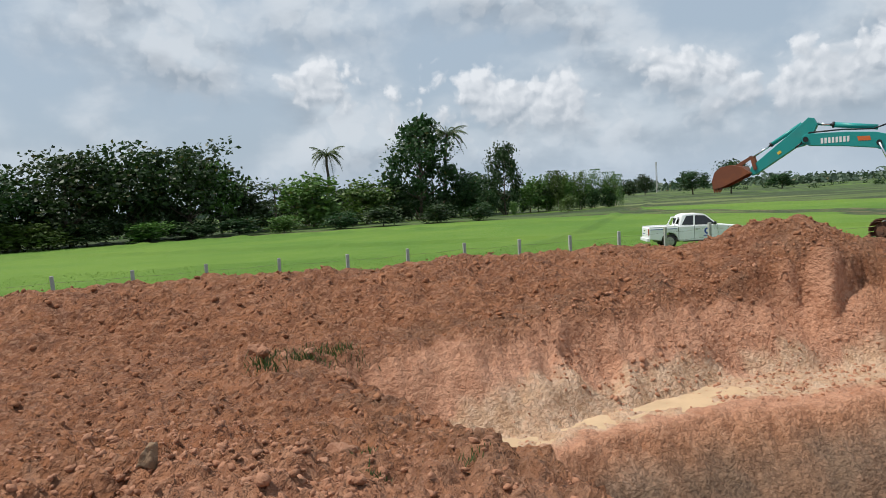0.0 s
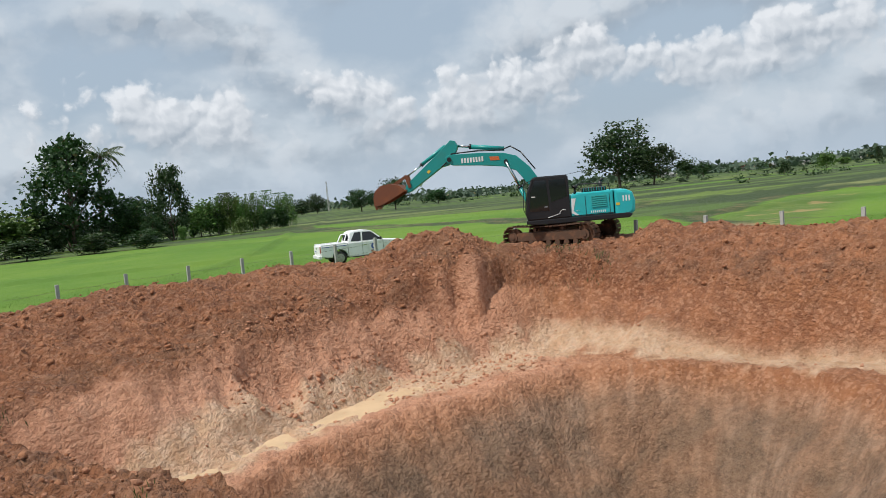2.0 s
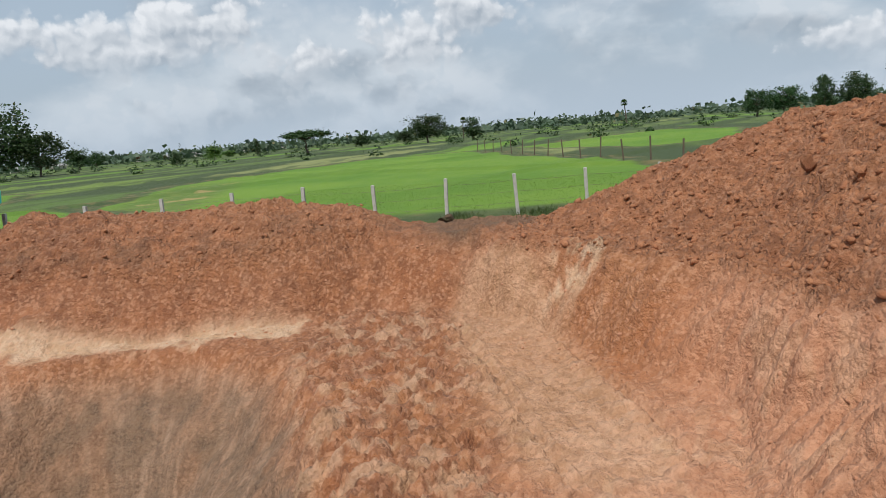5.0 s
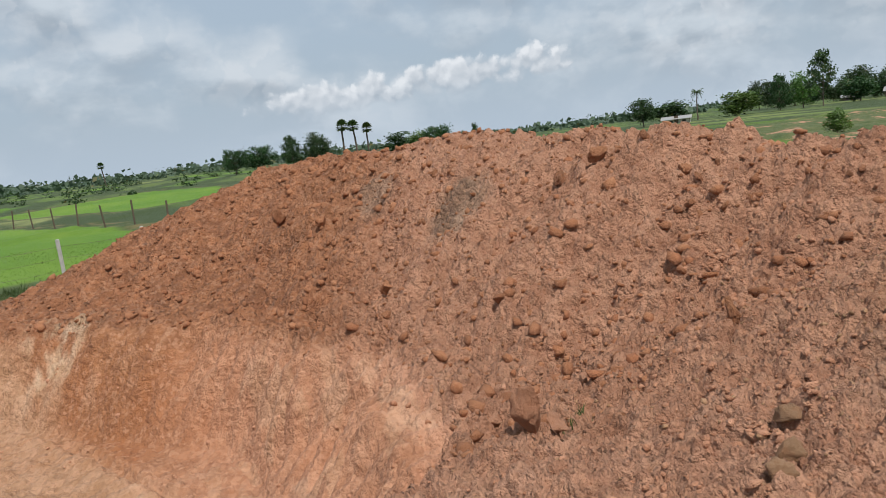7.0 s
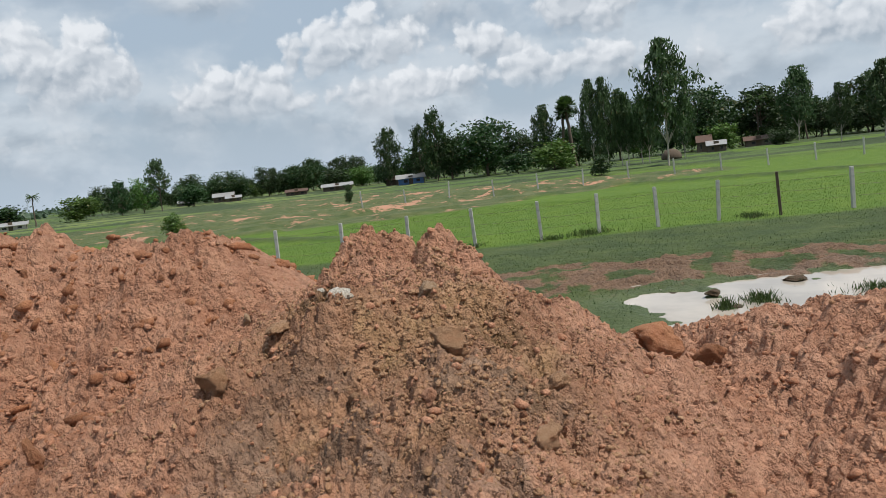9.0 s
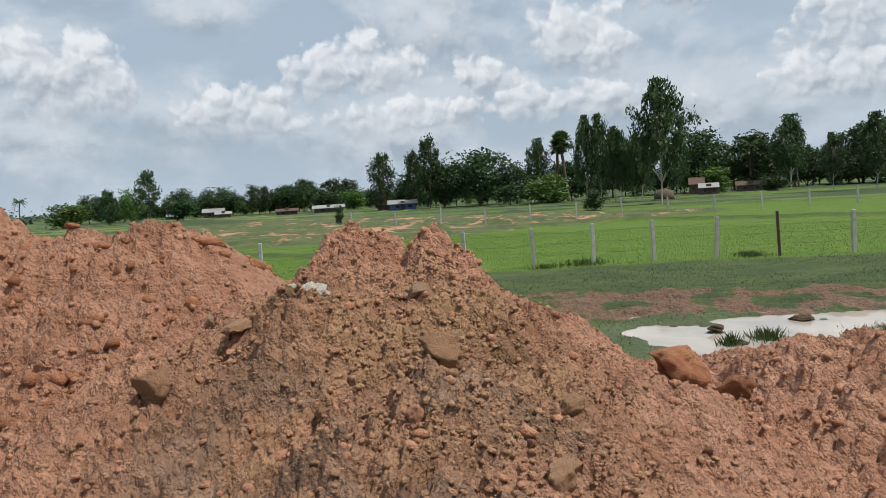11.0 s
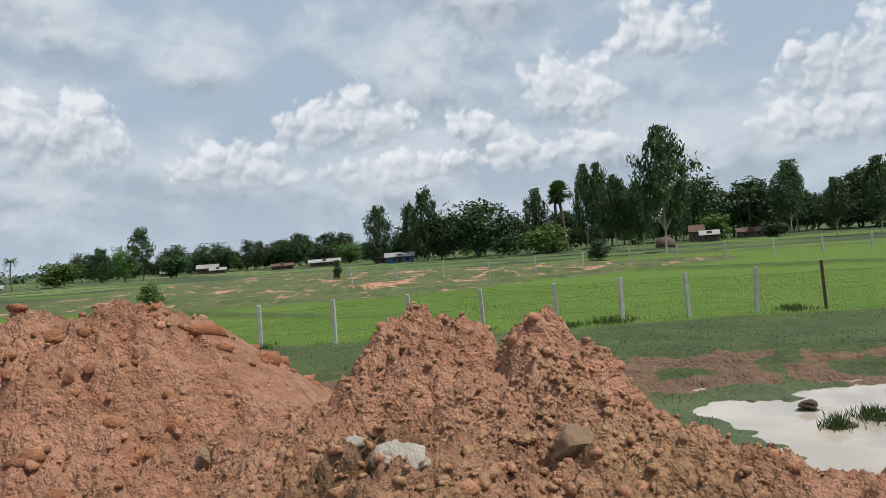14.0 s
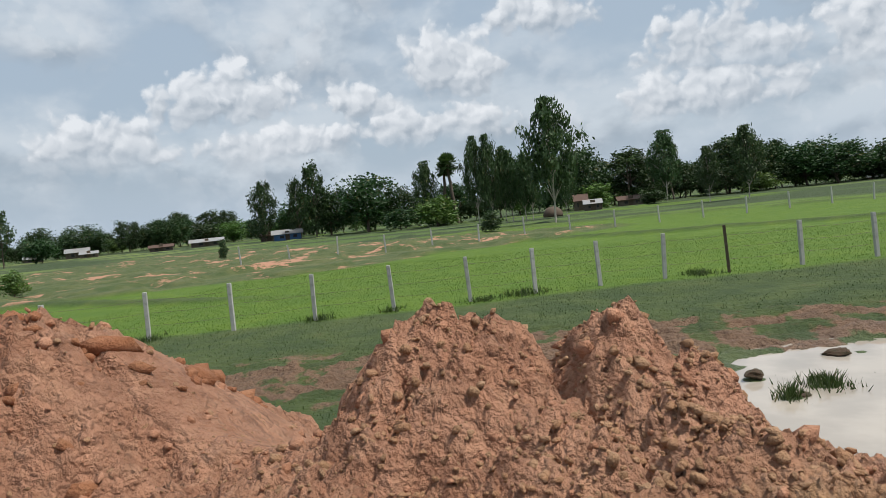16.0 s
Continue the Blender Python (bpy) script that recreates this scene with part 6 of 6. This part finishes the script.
hut(-17, 126, 8, (7, 4.0, 3.2), mat_wall_wood, mat_tin, "low farm shed with pale tin roof among the trees")
hut(-28.5, 126, 20, (5, 3.6, 3.6), mat_wall_wood, mat_tin, "small wooden hut with tin roof among the trees")
hut(72, -149, 28, (11, 6, 4.2), mat_tin_blue, mat_tin, "farm shed with blue walls and a pale tin roof")
hut(79, -155, 20, (7, 5, 4.0), mat_wall_wood, mat_tin_rust, "wooden shed with rusty roof beside the blue shed")
hut(102, -167, 30, (14, 6, 3.6), mat_wall_wood, mat_tin, "long low farm building with grey roof")
hut(112, -163, 30, (10, 5, 3.0), mat_wall_wood, mat_tin_rust, "low shed with rusty roof")
hut(151, -181, 35, (11, 7, 5.2), mat_wall_wood, mat_tin, "wooden farmhouse with tin roof in the far trees")
hut(140, -172, 35, (8, 5, 3.2), mat_wall_wood, mat_tin, "low shed beside the far farmhouse")
hut(166, -181, 40, (9, 5, 3.2), mat_wall_wood, mat_tin, "low barn at the field edge")
hut(8, -145, 5, (6, 4.5, 3.8), mat_wall_wood, mat_tin, "small pale hut with grey roof under the palms")
hut(10.5, -152, 5, (5, 5, 6.0), mat_wall_wood, mat_tin_rust, "two-storey wooden house with rusty roof")
hut(1, -155, 5, (9, 5, 3.6), mat_wall_wood, mat_tin_rust, "long dark shed with rusty roof")
hut(-57, -196, 0, (12, 9, 7.0), mat_wall_pale, mat_red_roof, "pale house with a bright red roof")
hut(154, -113, 50, (12, 6, 3.4), mat_wall_pale, mat_tin, "open farm shed with pale roof")
for x, y, r, kind in ((330, 300, 20, mat_red_roof), (352, 282, 24, mat_tin), (300, 330, 10, mat_tin), (372, 262, 30, mat_red_roof), (395, 250, 30, mat_tin), (285, 345, 5, mat_tin), (340, 292, 15, mat_tin)):
    hut(x, y, r, (15, 8, 5.5), mat_wall_pale, kind, "distant village house with a sheet roof", False)

mast = thing("radio_mast", pose(112, 384, 0), "thin lattice radio mast far beyond the fields", "mast")
mb = B()
for k in range(3):
    a = k * 2.094
    tube(mb, (0.5 * math.cos(a), 0.5 * math.sin(a), 0), (0.25 * math.cos(a), 0.25 * math.sin(a), 16), 0.12, sides=5)
part("mast_leg", mb, mat_concrete, mast)
mb = B()
for k in range(16):
    a = (k % 3) * 2.094
    tube(mb, (0.45 * math.cos(a), 0.45 * math.sin(a), k), (0.42 * math.cos(a + 2.094), 0.42 * math.sin(a + 2.094), k + 1), 0.05, sides=4)
part("brace", mb, mat_concrete, mast)

stack = B()
bmesh.ops.create_uvsphere(stack, u_segments=20, v_segments=10, radius=1.6, matrix=Matrix.Diagonal((1, 1, 0.85, 1)))
for v in stack.verts:
    v.co += Vector((1, 1, 1)) * 0.12 * noise.noise(v.co * 2.0)
    v.co.z = max(v.co.z, -0.3)
hay = part("haystack", stack, mat_oldwood, None, "brown straw haystack by the trees", True)
tagged(hay, category="haystack").matrix_basis = pose(13.7, -124.5, 0.3)

# posts of the fences further out
for x, y in along((34, -60), (-60, -92), 26):
    ob = new("fence_post", concrete_post)
    ob.matrix_basis = pose(x, y, zat(x, y), rng.uniform(-3, 3), rng.uniform(-3, 3), 20)
    tagged(ob, "grey square concrete fence post standing in grass", "fence post", "field fence posts")
for x, y in along((98, 30), (48, 1), 14):
    ob = new("fence_post", wooden_post)
    ob.matrix_basis = pose(x, y, zat(x, y), rng.uniform(-5, 5), rng.uniform(-5, 5), 20)
    tagged(ob, "dark weathered wooden fence post", "fence post", "field fence posts")
# ---- clods and stones ----
ICO = bmesh.new()
bmesh.ops.create_icosphere(ICO, subdivisions=1, radius=1.0)
ICO_V = np.array([v.co[:] for v in ICO.verts])
ICO_F = np.array([[v.index for v in f.verts] for f in ICO.faces])
ICO.free()


def crumbs(name, xy, size, mat, label):
    """Loose clods lying on the soil: uneven faceted lumps, sunk a little."""
    n = len(xy)
    z = ground_z(xy[:, 0], xy[:, 1])
    v = ICO_V[None] * (1 + seeded.uniform(-0.42, 0.36, (n, len(ICO_V), 1)))
    v = v * (size[:, None, None] * 0.5) * seeded.uniform(0.55, 1.35, (n, 1, 3))
    q, _ = np.linalg.qr(seeded.normal(size=(n, 3, 3)))
    v = np.einsum("nij,nkj->nki", q, v)
    v[:, :, 2] *= 0.8
    v = v + np.stack([xy[:, 0], xy[:, 1], z - size * 0.05], 1)[:, None]
    f = ICO_F[None] + (np.arange(n) * len(ICO_V))[:, None, None]
    return tagged(new(name, raw_mesh(name, v.reshape(-1, 3), f.reshape(-1, 3), mat)), label, "soil clods", kind="stuff")


def loose_at(x, y):
    _, t = land(x, y, False)
    return (t["soil"] > 0.5) & (t["clay"] < 0.6)


def sizes(n, lo, hi, power=2.5):
    return lo * (hi / lo) ** (seeded.uniform(0, 1, n) ** power)


def by_path(n, spread, pts):
    pts = np.array(pts)
    pick = seeded.integers(0, len(pts), n)
    r = np.abs(seeded.normal(size=n)) * spread
    a = seeded.uniform(0, 2 * np.pi, n)
    xy = pts[pick] + np.stack([np.cos(a) * r, np.sin(a) * r], 1)
    return xy[loose_at(xy[:, 0], xy[:, 1])]


xy = by_path(13000, 1.4, [(3.0, -6.6), (4.0, -7.4), (2.2, -6.0), (3.4, -8.0), (5.0, -7.0), (1.6, -5.2)])
crumbs("fine_clods", xy, sizes(len(xy), 0.014, 0.060, 2.0), clod_grey, "grey-brown crumbs of dug earth on the mound")
xy = by_path(7000, 2.8, [(6.0, -6.6), (4.0, -4.2), (8.0, -7.0), (2.0, -3.0), (0, -7.4), (-1, -9), (1.4, -8.6)])
crumbs("pale_clods", xy, sizes(len(xy), 0.025, 0.10, 2.2), clod_pink, "pale pinkish crumbs of dug earth on the slopes")
xy = by_path(4500, 2.6, [(-1.0, 5.6), (-2.4, 6.4), (-0.4, 4.4), (-3.4, 5.6), (-5, 7)])
crumbs("pale_clods", xy, sizes(len(xy), 0.025, 0.12, 2.2), clod_pink, "pale pinkish crumbs of dug earth by the pit edge")
xy = scatter(13000, -16, 26, 9, 30, loose_at)
crumbs("red_clods", xy, sizes(len(xy), 0.05, 0.20, 2.4), clod_red, "dark red clods on the berm")
xy = scatter(12000, 6, 28, -13, 5, loose_at)
crumbs("red_clods", xy, sizes(len(xy), 0.05, 0.24, 2.4), clod_red, "reddish clods over the high ridge")


def at_foot(x, y):
    d = inside(x, y, PIT)
    return (d > 0.2) & (d < 3.4)


xy = scatter(5200, -3, 22, -4, 22, at_foot)
crumbs("pit_clods", xy, sizes(len(xy), 0.03, 0.12, 3), clod_pink, "clods fallen on the pit walls and floor")
xy = scatter(1800, 2, 12, 17.5, 23, lambda x, y: inside(x, y, PIT) > -0.8)
crumbs("pit_clods", xy, sizes(len(xy), 0.05, 0.17, 2.4), clod_pink, "clods tumbled down the pit wall")


def stone_mesh(seed, rough=0.5, level=4):
    bm = B()
    bmesh.ops.create_icosphere(bm, subdivisions=level, radius=0.5)
    r = random.Random(seed)
    cuts = [(Vector((r.gauss(0, 1), r.gauss(0, 1), r.gauss(0, 1))).normalized(), r.uniform(0.16, 0.40)) for _ in range(12)]
    off = Vector((seed * 3.1, seed * 1.7, 0))
    for v in bm.verts:
        for nrm, d in cuts:
            over = v.co.dot(nrm) - d
            if over > 0:
                v.co -= nrm * over * 0.85
        v.co *= 1 + rough * 0.5 * noise.noise(v.co * 3 + off) + rough * 0.35 * noise.noise(v.co * 8 + off) + rough * 0.2 * noise.noise(v.co * 20 + off)
    me = bpy.data.meshes.new("clod")
    bm.to_mesh(me)
    bm.free()
    if level > 2:
        me.polygons.foreach_set("use_smooth", np.ones(len(me.polygons), bool))
    return me


STONES = {}


def clod(x, y, size, mat, name, label, stretch=(1, 1, 1), sink=0.25, group="large clods"):
    k = (mat.name, len(STONES) % 6)
    if k not in STONES or len(STONES) < 24:
        me = stone_mesh(len(STONES) + 3)
        me.materials.append(mat)
        STONES[(mat.name, len(STONES))] = me
        k = (mat.name, len(STONES) - 1)
    ob = new(name, STONES[k])
    ob.matrix_basis = pose(x, y, zat(x, y) + size * (0.5 - sink) * stretch[2], seeded.uniform(-20, 20), seeded.uniform(-20, 20), seeded.uniform(0, 360))
    ob.scale = tuple(size * 0.82 * s for s in stretch)
    return tagged(ob, label, "clod", group)


clod(6.1, -3.55, 0.50, clod_pink, "boulder_clod", "large upright pinkish clay block on the pit rim", (0.8, 0.8, 1.25), 0.1)
clod(5.65, -3.6, 0.30, clod_pink, "boulder_clod", "squarish pinkish clay block beside the largest block", (1.1, 0.9, 0.8))
clod(6.85, -3.5, 0.22, clod_pink, "boulder_clod", "small pinkish clay block on the pit rim")
clod(7.4, -3.55, 0.20, clod_pink, "boulder_clod", "small pinkish clay block on the pit rim")
clod(5.7, -5.4, 0.30, clod_red, "boulder_clod", "reddish clod standing on the slope", (0.7, 0.6, 1.2))
for x, y, s in ((10.9, -7.2, 0.46), (11.4, -6.8, 0.42), (9.4, -7.75, 0.30), (13.0, -4.0, 0.42), (19.1, -2.9, 0.6), (17.0, -3.6, 0.4), (10.2, -5.0, 0.34)):
    clod(x, y, s, clod_red, "boulder_clod", "rounded reddish clod half sunk in the ridge slope")
for x, y, s in ((3.6, -4.0, 0.26), (3.3, -3.7, 0.2), (3.9, -4.3, 0.2), (1.94, -5.8, 0.26), (2.05, -6.5, 0.26)):
    clod(x, y, s, clod_grey, "boulder_clod", "greyish crumbly clod beside the trodden path")
clod(4.15, -6.45, 0.34, clod_grey, "boulder_clod", "flat ochre clay slab lying on the mound", (1.3, 0.6, 0.6), 0.3)
clod(4.36, -5.9, 0.34, clod_grey, "boulder_clod", "ochre clay lump half buried in the mound")
clod(4.2, -5.6, 0.20, clod_pink, "boulder_clod", "pale pinkish clod on the mound")
clod(2.8, -6.5, 0.40, clod_grey, "boulder_clod", "broad brown lump half buried in the mound", (1.2, 0.9, 0.8), 0.35)
clod(2.7, -5.9, 0.18, clod_pink, "boulder_clod", "round pale clod on the mound")
clod(3.3, -6.0, 0.16, clod_grey, "boulder_clod", "brown crusted clod on the mound")
clod(1.68, -8.3, 0.66, clod_red, "boulder_clod", "large rounded reddish boulder of earth at the mound foot", (1.0, 0.9, 1.05), 0.2)
clod(1.3, -8.9, 0.4, clod_red, "boulder_clod", "reddish boulder of earth beside the largest one")
clod(3.25, -7.2, 0.24, clod_dark, "boulder_clod", "dark grey round clod crusted with grit near the crest", (1.0, 0.95, 0.85), 0.3)
clod(3.74, -6.66, 0.34, clod_rock, "grey_rock", "broken pale grey rock lying on the mound crest", (1.0, 0.8, 0.8), 0.42)
clod(3.98, -6.80, 0.14, clod_rock, "grey_rock", "small pale grey rock chip on the mound crest")
clod(4.10, -6.95, 0.11, clod_rock, "grey_rock", "small pale grey rock chip on the mound crest")
clod(5.7, -7.95, 0.18, clod_dark, "boulder_clod", "dark tuft-like clod on the mound")
for x, y, s, lab in ((-1.13, 6.8, 0.40, "pinkish clay block on the platform edge"), (-1.5, 7.0, 0.24, "pinkish clay block on the platform edge"), (-4.6, 7.6, 0.62, "pale flat clay slab on the platform edge"), (-4.4, 16.1, 0.6, "pale clay block at the pit corner"), (-3.1, 15.8, 0.42, "pale clay block at the pit corner"), (-3.6, 15.6, 0.42, "pale clay block at the pit corner"), (-4.0, 15.3, 0.5, "pale clay block at the pit corner")):
    clod(x, y, s, clod_pink, "boulder_clod", lab, (1.1, 1.0, 0.7))
clod(-2.6, 6.0, 0.34, clod_dark, "boulder_clod", "dark crusted clod on the platform")
clod(24.9, 8.2, 0.75, clod_turf, "boulder_clod", "dark heap of turf and soil by the fence", (1.1, 1, 0.7))
for x, y, s in ((1.8, -17.5, 0.55), (1.35, -16.5, 0.42), (0.2, -18.9, 0.7), (2.6, -18.0, 0.4)):
    clod(x, y, s, clod_turf, "mud_clump", "flat clump of dark wet mud in the puddle", (1.3, 0.8, 0.35), 0.2, "mud clumps")
picks = random.Random(21)
shared = [stone_mesh(70 + k, level=2) for k in range(5)]
for me in shared:
    me.materials.append(clod_red)
shared_pale = [stone_mesh(80 + k, level=2) for k in range(5)]
for me in shared_pale:
    me.materials.append(clod_pink)
made = 0
while made < 190:
    if made < 90:
        x, y, s = picks.uniform(5, 16), picks.uniform(-9.5, -2.5), picks.uniform(0.10, 0.24)
    elif made < 130:
        x, y, s = picks.uniform(0.5, 6.5), picks.uniform(-8.5, -3.5), picks.uniform(0.05, 0.10)
    else:
        x, y, s = picks.uniform(-7, 0.5), picks.uniform(3.2, 9), picks.uniform(0.08, 0.18)
    if not loose_at(np.array([x]), np.array([y]))[0] or to_line(np.array([x]), np.array([y]), [(t[1], t[2], 0) for t in PATH])[0][0] < 0.7:
        continue
    pale = picks.random() < 0.5
    ob = new("soil_clod", picks.choice(shared_pale if pale else shared))
    ob.matrix_basis = pose(x, y, zat(x, y) - s * 0.12, picks.uniform(0, 90), picks.uniform(0, 90), picks.uniform(0, 360))
    ob.scale = (s, s * picks.uniform(0.7, 1.1), s * picks.uniform(0.6, 1.0))
    tagged(ob, "pale pinkish clod of dug clay on the loose slope" if pale else "reddish-brown clod of dug earth on the loose slope", "clod", "soil clods")
    made += 1
